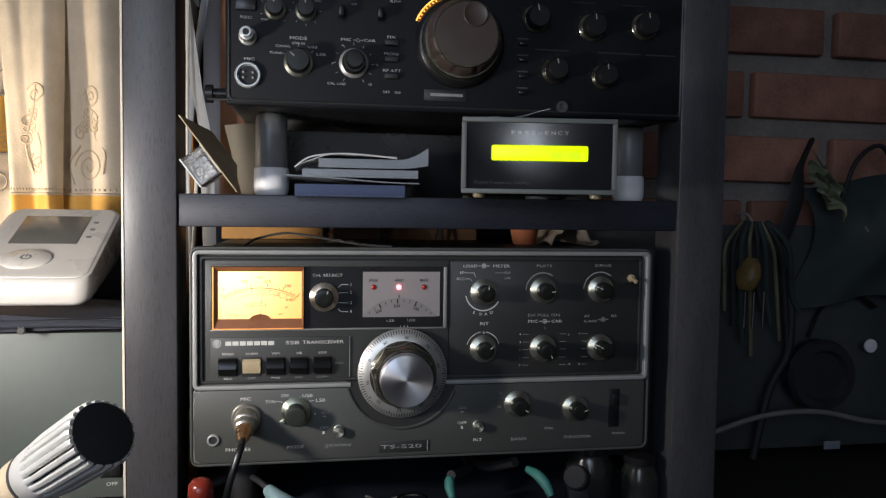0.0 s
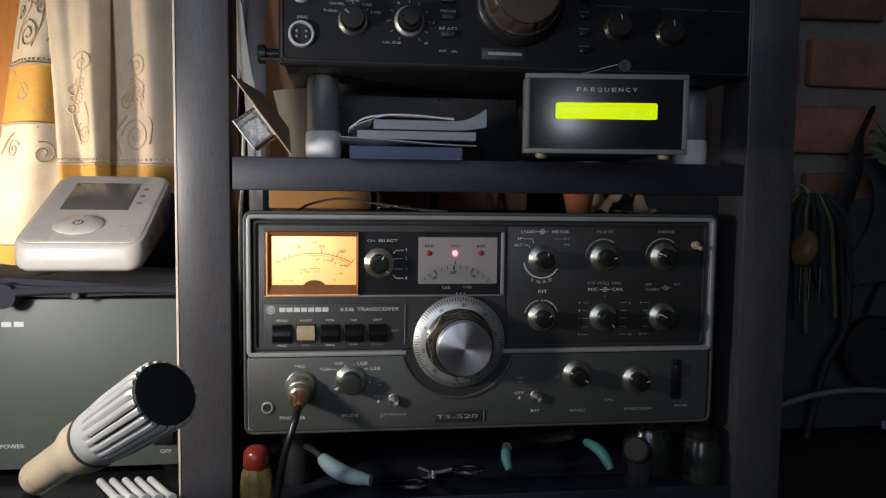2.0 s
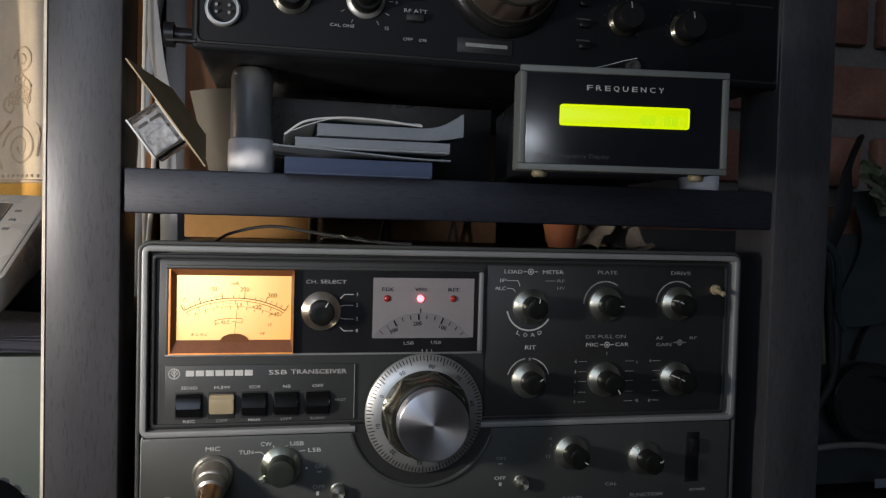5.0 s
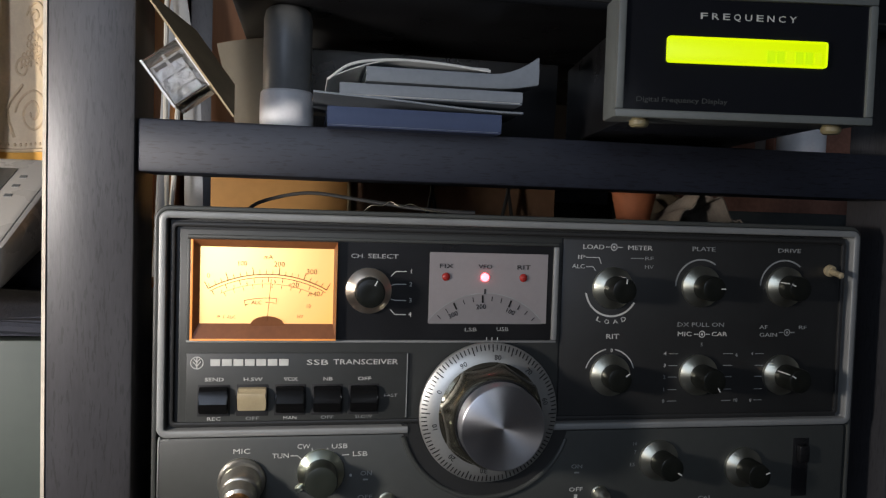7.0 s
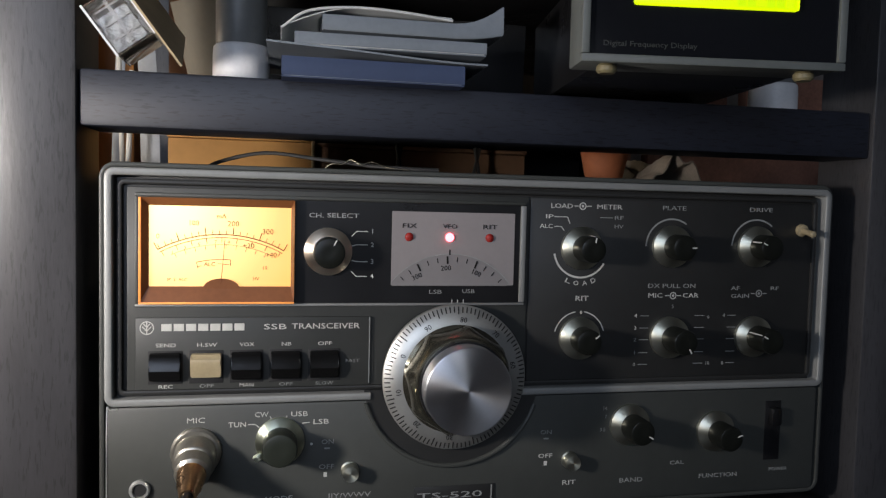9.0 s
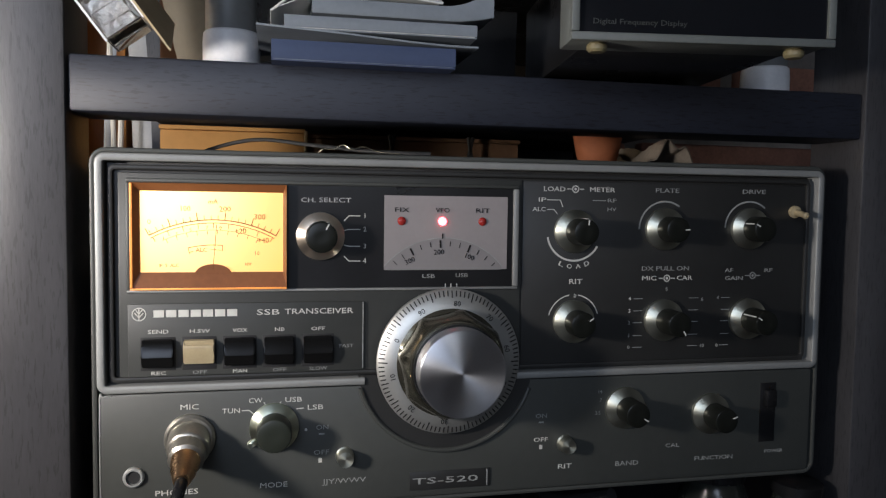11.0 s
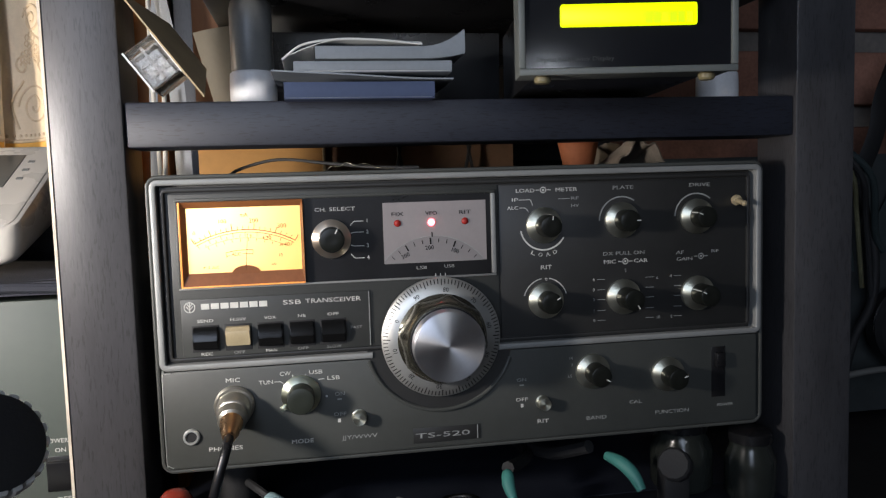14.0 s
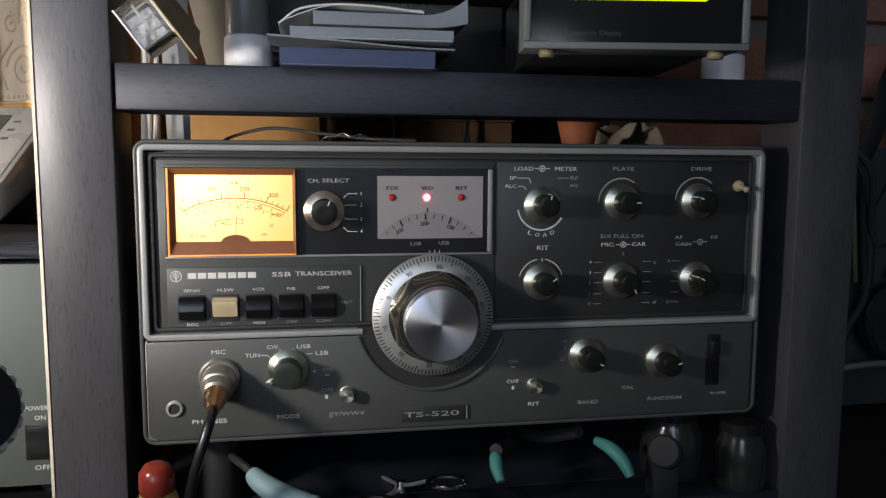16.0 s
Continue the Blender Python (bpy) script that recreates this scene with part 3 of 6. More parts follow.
lo = [bed.verts.new(((DC + x) / 1000, -0.0006, (DV + z) / 1000)) for x, z in ring]
hi = [bed.verts.new(((DC + x) / 1000, 0.0020, (DV + z) / 1000)) for x, z in ring]
bed.faces.new(lo)
for a in range(len(ring) - 1):
    bed.faces.new((lo[a], lo[a + 1], hi[a + 1], hi[a]))
dial = part("tuning_dial", bed, FACE2, radio, "silver tuning dial with engraved scale in a half-round bed")
part("bed_lip", tube([((DC + 40.6 * math.cos(radians(a))) / 1000, -0.0010, (DV + 40.6 * math.sin(radians(a))) / 1000) for a in range(196, 346, 6)], 0.0011, 8, 2), FACE, dial)
DM = Matrix.Translation((DC / 1000, -0.0022, DV / 1000))


def cone(r):
    """Height of the skirt's shallow cone."""
    return 0.0024 + (0.0317 - r) / 0.0079 * 0.0026


part("dial_skirt", moved(lathe([(0.0323, 0), (0.0323, 0.0017), (0.0317, 0.0024), (0.0238, 0.0050), (0.0232, 0.0050)], 96), FRONT), DIAL, dial, at=DM)
bms = []
for i in range(100):
    inner = 0.0278 if i % 10 == 0 else (0.0284 if i % 5 == 0 else 0.0291)
    t = box(inner, 0.0316, -0.00026, 0.00026, -0.00008, 0.00008)
    for q in t.verts:
        q.co.z += cone(q.co.x) + 0.0001
    bms.append(moved(t, Matrix.Rotation(radians(3.6 * i - 1.0), 4, "Z")))
part("dial_scale", moved(join(*bms), FRONT), INKB, dial, at=DM)
for i in range(10):
    a = 84.5 + 36 * (i - 8)
    ar = radians(a)
    lettering(dial, str(10 * i), DC + 26.0 * math.cos(ar), DV + 26.0 * math.sin(ar), 2.3, -0.0022 - cone(0.0262) - 0.0005, INKB, turn=a - 90, name="dial_figure")


def facets(a, h):
    """Eight flat cuts round the grip's lower edge, fading towards its front."""
    d = (a - 0.22 + math.pi / 8) % (math.pi / 4) - math.pi / 8
    cut = 0.905 + 0.095 * min(1, max(0, (h - 0.0075) / 0.0080))
    return min(1, cut / math.cos(d)) if h > 0.0056 else 1


part("finger_grip", moved(lathe([(0.0234, 0.0046), (0.0240, 0.0054), (0.0246, 0.0062), (0.0246, 0.0080), (0.0236, 0.0105), (0.0222, 0.0135), (0.0207, 0.0165), (0.0200, 0.0173), (0.0192, 0.0174)], 192, facets), FRONT), GRIPM, dial, "dark metal finger grip with flat cuts", at=DM)
part("knob_core", moved(lathe([(0.0192, 0.0168), (0.0192, 0.0196), (0.0170, 0.0198)], 64), FRONT), BLACK, dial, at=DM)
part("dial_knob", moved(lathe([(0.0184, 0.0198), (0.0184, 0.0272), (0.0180, 0.0278), (0.0177, 0.0279), (0.0005, 0.0276)], 96), FRONT), SPUN, dial, "spun aluminium knob face", at=DM)
for i in range(3):
    line(radio, 144.0 + 2.6 * i, 94.6, 144.0 + 2.6 * i, 96.2, 0.4, YF - 0.0024, INKM)

# right-hand controls
RK = ((205.2, 119.6), (250.6, 120.9), (295.6, 121.4), (205.6, 77.8), (251.2, 77.6), (296.0, 77.4))
for i, (u, v) in enumerate(RK):
    knob(u, v, YF, 0.0099, 0.0060, (0.0150, 0.0135, 0.0135, 0.0130, 0.0165, 0.0165)[i], mark=(80, 2, 155, 35, 300, 150)[i])
arc(radio, 205.2, 119.2, 13.2, 190, 330, 0.9, YT, INK)
arc(radio, 250.6, 120.9, 13.0, 55, 180, 0.8, YT, INKD)
arc(radio, 295.6, 121.4, 13.0, 50, 178, 0.8, YT, INKD)
arc(radio, 205.6, 77.8, 12.4, 100, 165, 0.5, YT, INK)
arc(radio, 205.6, 77.8, 12.4, 15, 80, 0.5, YT, INK)
for s, u, v, c, w, m in (("LOAD", 195.1, 138.8, 2.1, 10.4, INK), ("METER", 218.5, 138.8, 2.1, 12.4, INK), ("IP", 189.2, 133.9, 1.9, 3.6, INK), ("ALC", 187.9, 129.5, 1.9, 6.2, INK), ("RF", 223.4, 133.9, 1.7, 4.4, INKD), ("HV", 223.4, 129.8, 1.7, 4.4, INKD),
                         ("RIT", 206.3, 96.2, 2.3, 6.4, INK), ("0", 206.2, 89.6, 1.7, None, INK), ("PLATE", 251.5, 139.0, 2.0, 12.0, INKD), ("DRIVE", 297.6, 139.2, 2.0, 12.4, INKD), ("DX PULL ON", 251.8, 102.1, 2.0, 24.5, INKD), ("MIC", 243.4, 97.5, 2.1, 7.2, INK), ("CAR", 261.8, 97.5, 2.1, 8.2, INK),
                         ("5", 252.7, 92.3, 1.7, None, INKD), ("4", 233.8, 87.9, 1.7, None, INK), ("3", 233.8, 82.1, 1.7, None, INK), ("2", 233.8, 76.5, 1.7, None, INKD), ("1", 233.8, 70.3, 1.7, None, INKD), ("0", 233.8, 64.7, 1.7, None, INKD), ("6", 271.6, 87.2, 1.7, None, INKD), ("10", 272.1, 64.6, 1.7, None, INKD),
                         ("AF", 285.6, 101.0, 1.9, 4.6, INKD), ("GAIN", 288.4, 97.2, 1.9, 9.6, INKD), ("RF", 307.1, 101.0, 1.7, 4.4, INKD), ("4", 280.0, 87.8, 1.7, None, INKD), ("0", 280.2, 64.5, 1.7, None, INKD)):
    lettering(radio, s, u, v, c, YT, m, width=w)
for i, s in enumerate("LOAD"):
    a = 247 + 15.5 * i
    lettering(radio, s, 205.2 + 16.0 * math.cos(radians(a)), 119.2 + 16.0 * math.sin(radians(a)), 2.1, YT, INK, turn=a + 90, width=2.4)
for u, v, m in ((205.3, 139.0, INK), (252.6, 97.5, INK), (298.5, 98.5, INKD)):
    arc(radio, u, v, 1.5, 0, 360, 0.5, YT, m, n=20)
    arc(radio, u, v, 0.35, 0, 360, 0.6, YT, m, n=10)
    line(radio, u - 4.2, v, u - 2.0, v, 0.4, YT, m)
    line(radio, u + 2.0, v, u + 4.2, v, 0.4, YT, m)
for v0, e in ((87.9, 86.4), (82.1, 81.6), (76.5, 76.5), (70.3, 70.8), (64.7, 66.2)):
    for u in (235.8, 281.8):
        line(radio, u, v0, u + 4.6, v0, 0.3, YT, INKD)
    line(radio, 264.5, v0, 269.5, v0, 0.3, YT, INKD)
line(radio, 191.5, 133.9, 198.0, 133.9, 0.35, YT, INK)
line(radio, 198.0, 133.9, 199.2, 130.8, 0.35, YT, INK)
line(radio, 191.8, 129.5, 195.0, 129.5, 0.35, YT, INK)
line(radio, 195.0, 129.5, 196.6, 127.6, 0.35, YT, INK)
line(radio, 214.0, 133.9, 220.4, 133.9, 0.35, YT, INKD)
part("toggle_switch", moved(lathe([(0.0030, 0), (0.0030, 0.0018), (0.0016, 0.0022), (0.0014, 0.008), (0.0017, 0.0095), (0.0008, 0.0104)], 20), Matrix.Translation((0.3200, YF, 0.1300)) @ Matrix.Rotation(radians(12), 4, "X") @ FRONT), CREAM, radio, "small ivory toggle lever")

# lower controls
YL = -0.00012
mic = part("microphone_socket", moved(lathe([(0.0102, 0), (0.0102, 0.0022), (0.0092, 0.0030), (0.0090, 0.0030)], 40), FRONT), mat("dull_socket_metal", (0.56, 0.53, 0.46), 0.32, metal=0.9, var=0.15, scale=80), radio, at=Matrix.Translation((0.0360, 0.0, 0.0325)))
PL = Matrix.Rotation(radians(14), 4, "X")
part("plug_body", moved(lathe([(0.0086, 0.002), (0.0086, 0.009), (0.0080, 0.010), (0.0072, 0.0104), (0.0070, 0.0165), (0.0058, 0.0175)], 36), PL @ FRONT), bpy.data.materials["dull_socket_metal"], mic, "dull metal screw-on plug")
part("plug_barrel", moved(lathe([(0.0058, 0.016), (0.0056, 0.0195), (0.0052, 0.0200), (0.0049, 0.0250), (0.0044, 0.0256), (0.0036, 0.0300), (0.0030, 0.0316)], 30), PL @ FRONT), BRASSY, mic, "worn coppery barrel")
part("cable", tube([(0.0, -0.0300, -0.0075), (-0.001, -0.0365, -0.012), (-0.005, -0.0405, -0.025), (-0.010, -0.041, -0.045), (-0.016, -0.045, -0.085), (-0.02, -0.052, -0.13), (-0.05, -0.09, -0.178)], 0.0024, 10), BLACK, mic, "black microphone cable")
part("headphone_jack", moved(lathe([(0.0042, 0), (0.0042, 0.0012), (0.0036, 0.0018), (0.0030, 0.0018), (0.0027, 0.0005)], 32), Matrix.Translation((0.0137, 0.0, 0.0172)) @ FRONT), SILVER, radio)
part("jack_hole", moved(lathe([(0.0026, 0.0002), (0.0026, 0.0009)], 20), Matrix.Translation((0.0137, 0.0, 0.0172)) @ FRONT), BLACKM, radio)
GREENISH = spun_metal("grey_green_knob", (0.66, 0.70, 0.56), 0.38)
knob(70.2, 35.4, 0.0, 0.0103, 0.0072, 0.0145, cap_mat=mat("dark_olive_cap", (0.024, 0.028, 0.021), 0.35, var=0.1), mark=None, side=GREENISH)
part("pointer_nib", moved(box(0.0088, 0.0128, -0.0036, -0.0004, -0.0013, 0.0013, 0.0004), Matrix.Translation((0.0702, 0, 0.0354)) @ Matrix.Rotation(-radians(214), 4, "Y")), GREENISH, radio)
part("panel_dot", moved(lathe([(0.0006, 0), (0.0006, 0.0002)], 12), Matrix.Translation((0.0835, 0, 0.0335)) @ FRONT), INKM, radio)
knob(231.6, 36.6, 0.0, 0.0098, 0.0060, 0.0150, mark=330)
knob(276.6, 31.8, 0.0, 0.0098, 0.0060, 0.0150, mark=20)
for u, v in ((100.2, 21.0), (202.2, 20.9)):
    part("push_button", moved(lathe([(0.0040, 0), (0.0040, 0.0006), (0.0035, 0.0008), (0.0035, 0.0052), (0.0034, 0.0058), (0.0004, 0.0058)], 32), FRONT), KNOBM, radio, "spun metal push button", at=Matrix.Translation((u / 1000, 0, v / 1000)))
for s, u, v, c, w, m in (("MIC", 35.7, 45.4, 2.2, 7.2, INK), ("TUN", 52.5, 43.0, 2.1, 7.2, INK), ("CW", 62.4, 47.0, 2.1, 5.6, INK), ("USB", 78.2, 46.8, 2.1, 7.0, INK), ("LSB", 87.4, 43.1, 2.1, 6.6, INK), ("ON", 90.5, 34.1, 2.0, 5.2, INKD), ("OFF", 90.1, 23.1, 2.0, 6.6, INKD), ("JJY/WWV", 100.2, 9.9, 2.1, 19.0, INKD),
                         ("MODE", 69.9, 10.0, 2.2, 11.4, INK), ("PHONES", 30.4, 9.5, 2.2, 17.0, INK), ("ON", 190.4, 34.3, 1.9, 5.4, INKD), ("OFF", 190.3, 23.2, 1.9, 6.8, INK), ("RIT", 202.3, 10.0, 2.1, 6.6, INK), ("BAND", 233.7, 9.5, 2.1, 11.8, INKD), ("FUNCTION", 279.6, 9.5, 2.0, 20.5, INKD), ("14", 219.1, 44.5, 1.6, None, INKD), ("7", 219.7, 40.5, 1.6, None, INKD), ("3.5", 218.3, 34.4, 1.6, None, INKD), ("CAL", 257.2, 16.8, 1.8, 7.4, INKD)):
    lettering(radio, s, u, v, c, YL, m, width=w)
for u, v in ((90.2, 31.3), (190.4, 31.4)):
    line(radio, u - 1.2, v, u + 1.2, v, 0.7, YL, INKD)
for u, v in ((89.6, 19.7), (190.4, 19.8)):
    line(radio, u, v - 1, u, v + 1, 1.5, YL, INK)
for a, b, c, d in ((56.8, 43.0, 59.8, 43.0), (59.8, 43.0, 61.6, 41.4), (66.0, 46.2, 66.6, 44.6), (72.4, 44.6, 73.0, 46.2), (79.4, 42.8, 82.6, 43.0)):
    line(radio, a, b, c, d, 0.35, YL, INK)
plate = part("model_plate", box(0.1290, 0.1662, -0.0006, -0.00005, 0.0035, 0.0118, 0.0002), FACE2, radio)
lettering(plate, "TS-520", 145.4, 7.5, 2.7, -0.00075, INKD, width=30.0)
line(plate, 164.6, 4.0, 164.6, 11.4, 0.5, -0.00075, INKD)
slot = part("slide_switch", box(0.3040, 0.3125, -0.0004, 0.0002, 0.0160, 0.0455, 0.0002), BLACK, radio)
part("slider", box(0.3055, 0.3110, -0.0040, -0.0005, 0.0340, 0.0425, 0.0008), BLACK, slot)
lettering(radio, "POWER", 312.5, 11.0, 1.6, YL, INKD, width=10)

# loose black wire lying on top of the case
solid("loose_wire", tube([(0.030, 0.060, 0.9502), (0.040, 0.054, 0.9560), (0.062, 0.044, 0.9605), (0.088, 0.030, 0.9575), (0.110, 0.014, 0.9545), (0.126, 0.004, 0.9533), (0.137, 0.0010, 0.9531)], 0.0009, 6), BLACKM, "thin black wire lying across the radio's top", "wire")
solid("bare_wire_end", tube([(0.086, 0.024, 0.9500), (0.091, 0.020, 0.9550), (0.096, 0.018, 0.9552), (0.100, 0.016, 0.9571), (0.104, 0.014, 0.9550), (0.109, 0.012, 0.9562), (0.115, 0.007, 0.9538), (0.124, 0.003, 0.9529)], 0.00022, 6), GRIPM, "short twisted bare copper-tinned wire on the radio", "wire")

# ---- upper radio set ----
UX, UZ = 0.026, 1.053
upper = thing("upper_radio_set", pose(UX, 0.0, UZ), "black radio set with large brown tuning knob", "radio")
part("case", box(-0.003, 0.330, 0.006, 0.30, -0.0030, 0.138, 0.004), BLACK, upper)
part("fascia", box(-0.004, 0.331, 0.0, 0.0062, -0.0035, 0.139, 0.0025, 3), mat("black_fascia_paint", (0.009, 0.010, 0.012), 0.55, spec=0.2, var=0.15, scale=25, bump=0.05), upper)
part("fascia_rim", tube([(-0.0015, -0.0003, 0.135), (-0.0015, -0.0003, 0.010), (-0.0015, -0.0003, 0.004), (-0.0004, -0.0003, 0.0010), (0.0025, -0.0003, 0.0), (0.009, -0.0003, 0.0), (0.318, -0.0003, 0.0), (0.3245, -0.0003, 0.0), (0.3274, -0.0003, 0.0010), (0.3285, -0.0003, 0.004), (0.3285, -0.0003, 0.010), (0.3285, -0.0003, 0.135)], 0.0008, 6, 3), FACE2, upper)
YU = -0.00012


def uknob(u, v, r, depth, material=CHROME, face=KNOBC, mark=None):
    k = part("knob", moved(lathe([(r * 1.16, 0), (r * 1.16, 0.0014), (r * 0.96, 0.0034), (r * 0.9, 0.0035)], 36), FRONT), KNOBM if material is KNOBC else material, upper, at=Matrix.Translation((u / 1000, 0, v / 1000)))
    part("cap", moved(lathe([(r * 0.94, 0.0032), (r * 0.96, 0.0042), (r * 0.92, depth - 0.0008), (r * 0.84, depth + 0.0003), (r * 0.3, depth + 0.0004)], 32), FRONT), face, k)
    if mark is not None:
        part("pointer_mark", moved(box(r * 0.4, r * 0.85, -0.0001, 0.0001, -0.0004, 0.0004), Matrix.Translation((0, -depth - 0.0006, 0)) @ Matrix.Rotation(-radians(mark), 4, "Y")), INKD, k)
    return k


uknob(29.2, 62.5, 0.0062, 0.011, KNOBC, mark=100)
uknob(50.0, 62.8, 0.0062, 0.011, KNOBC, mark=95)
uknob(45.0, 27.0, 0.0085, 0.013, KNOBC, mark=140)
mk = uknob(83.0, 28.2, 0.0088, 0.010, SILVER, KNOBC)
part("inner_knob", moved(lathe([(0.0060, 0.010), (0.0060, 0.0165), (0.0054, 0.0175), (0.002, 0.0177)], 28), FRONT), KNOBC, mk)
# right-hand knobs: the weaker light there is put into dark metal and ticks
for u, v, r in ((214.0, 66.0, 0.0088), (257.0, 62.0, 0.0088), (298.0, 65.0, 0.0088), (229.0, 29.5, 0.0082), (267.0, 27.0, 0.0082)):
    uknob(u, v, r, 0.012, GRIPM, BLACK, mark=100)
    ticks(upper, u, v, r * 1300, r * 1480, range(-40, 230, 30), 0.3, YU, FACE)
ticks(upper, 83.0, 28.2, 12.4, 14.6, (60, 90, 120, 150, 180, 210, 240, 300, 330, 0, 30), 0.35, YU, INKD)
ticks(upper, 29.2, 62.5, 9.2, 10.6, (-50, 0, 230, 200, 150), 0.35, YU, INKD)
ticks(upper, 50.0, 62.8, 9.2, 10.6, (-50, 0, 270, 230, 150, 110), 0.35, YU, INKD)
ticks(upper, 45.0, 27.0, 11.0, 13.0, (40, 90, 120, 150), 0.4, YU, INKD)
jack = part("microphone_socket", moved(lathe([(0.0088, 0), (0.0088, 0.0028), (0.0080, 0.0036), (0.0072, 0.0036), (0.0068, 0.0012), (0.0066, 0.0012)], 36), FRONT), SILVER, upper, at=Matrix.Translation((0.0112, 0, 0.0168)))
part("socket_insert", moved(lathe([(0.0066, 0.0004), (0.0066, 0.0014)], 28), FRONT), BLACKM, jack)
for a in (30, 150, 210, 330):
    part("contact_pin", moved(lathe([(0.0008, 0.001), (0.0008, 0.0030)], 8), Matrix.Translation((0.0036 * math.cos(radians(a)), 0, 0.0036 * math.sin(radians(a)))) @ FRONT), TRIM, jack)
part("headphone_plug", moved(lathe([(0.0060, 0), (0.0060, 0.002), (0.0048, 0.003), (0.0046, 0.012), (0.0032, 0.0125), (0.0032, 0.016)], 28), Matrix.Translation((0.0110, 0, 0.0430)) @ FRONT), SILVER, upper, "chrome headphone socket")
part("plug_hole", moved(lathe([(0.0022, 0.0160), (0.0022, 0.0163)], 16), Matrix.Translation((0.0110, 0, 0.0430)) @ FRONT), BLACKM, upper)
part("side_knob", moved(lathe([(0.004, 0), (0.004, 0.009), (0.0065, 0.0095), (0.0065, 0.014), (0.006, 0.0145)], 24), Matrix.Translation((-0.004, 0.012, 0.005)) @ Matrix.Rotation(-math.pi / 2, 4, "Y")), BLACK, upper)
part("side_socket", moved(lathe([(0.0042, 0), (0.0042, 0.0018), (0.0024, 0.0018), (0.0020, 0.0008)], 24), Matrix.Translation((0.2355, -0.0002, 0.0035)) @ FRONT), FACE, upper)
for s, u, v, c, w, m in (("SEND", 9.6, 73.6, 1.9, 10.5, INKD), ("REC", 9.8, 56.0, 1.9, 7.6, INKD), ("VOX", 39.8, 78.8, 1.9, 8.2, INKD), ("GAIN", 29.2, 74.4, 1.9, 9.6, INKD), ("DELAY", 49.9, 74.6, 1.9, 11.6, INKD), ("METER", 73.7, 79.0, 2.0, 13.4, INKD), ("AGC", 100.7, 79.2, 2.0, 8.6, INKD), ("OFF", 22.2, 55.2, 1.5, 5.2, INKD),
                         ("MODE", 44.9, 43.7, 2.1, 11.6, INKM), ("CW.N", 44.9, 40.2, 1.7, 8.6, INKM), ("CW.W", 33.8, 37.8, 1.7, 8.6, INKM), ("USB", 54.6, 38.0, 1.7, 6.6, INKM), ("TUNE", 29.6, 33.0, 1.7, 8.4, INKM), ("LSB", 60.4, 33.2, 1.7, 6.4, INKM), ("MIC", 11.9, 28.0, 1.9, 7.0, INKM), ("MIC", 77.6, 44.4, 2.0, 7.2, INKM), ("CAR", 94.0, 44.4, 2.0, 8.0, INKM),
                         ("CAL ON", 70.4, 13.7, 1.6, 11.0, INKM), ("0", 76.8, 13.7, 1.8, None, INKM), ("10", 94.4, 14.0, 1.8, None, INKM), ("2", 68.2, 28.0, 1.6, None, INKM), ("4", 75.2, 40.2, 1.6, None, INKM), ("8", 99.5, 27.8, 1.6, None, INKM), ("FIX", 109.3, 47.6, 1.9, 6.0, INKM), ("MONI", 109.4, 36.0, 1.9, 10.0, INKM), ("RF ATT", 109.8, 24.3, 1.9, 12.6, INKM), ("OFF", 106.0, 9.2, 1.6, 5.0, INKM), ("ON", 114.0, 9.2, 1.6, 4.0, INKM),
                         ("ALC", 58.0, 70.0, 1.4, 4.6, INKM), ("IP", 66.0, 73.2, 1.4, 2.6, INKM), ("RF", 72.6, 75.0, 1.4, 3.4, INKM), ("COMP", 81.6, 72.6, 1.4, 7.4, INKM), ("HV", 83.0, 69.0, 1.4, 3.6, INKM), ("OFF", 92.8, 73.2, 1.4, 5.2, INKM), ("FAST", 100.6, 75.2, 1.4, 6.4, INKM), ("SLOW", 112.0, 72.6, 1.4, 7.4, INKM)):
    lettering(upper, s, u, v, c, YU, m, width=w)
line(upper, 24, 78.8, 33.5, 78.8, 0.4, YU, INKD)
line(upper, 45.8, 78.8, 55.0, 78.8, 0.4, YU, INKD)
arc(upper, 86.0, 44.4, 1.2, 0, 360, 0.4, YU, INKD)
line(upper, 82.6, 44.4, 84.4, 44.4, 0.4, YU, INKD)
line(upper, 87.6, 44.4, 89.4, 44.4, 0.4, YU, INKD)
for v in (20.4, 32.2, 43.6):
    part("push_button", box(0.1045, 0.1140, -0.0035, 0.0, (v - 2.0) / 1000, (v + 1.6) / 1000, 0.0006), FACE2, upper)
for u, v in ((9.6, 64.8),):
    part("rocker_switch", box((u - 7) / 1000, (u + 7) / 1000, -0.003, 0.0, (v - 4.5) / 1000, (v + 4.5) / 1000, 0.0008), BLACK, upper)
for u in (74.0, 101.0):
    part("lever_switch", box((u - 2.2) / 1000, (u + 2.2) / 1000, -0.009, 0.0, 0.0585, 0.0665, 0.0012), BLACK, upper)
for x in (203, 251, 290):
    line(upper, x - 9, 80, x + 9, 80, 0.5, YU, FACE2, "printed_bar")
for x, w in ((214, 26), (262, 34), (300, 24)):
    line(upper, x, 44.5, x + w, 44.5, 1.0, YU, FACE2, "printed_bar")
for v in (48.0, 36.2, 24.4, 12.6):
    part("push_button", box(0.2020, 0.2082, -0.0030, 0.0, (v - 1.4) / 1000, (v + 1.4) / 1000, 0.0005), BLACK, upper)
    line(upper, 201.0, v + 3.6, 209.2, v + 3.6, 0.9, YU, FACE, "printed_bar")
badge = part("maker_badge", box(0.1330, 0.1640, -0.0006, 0.0, 0.0045, 0.0125, 0.0002), FACE2, upper)
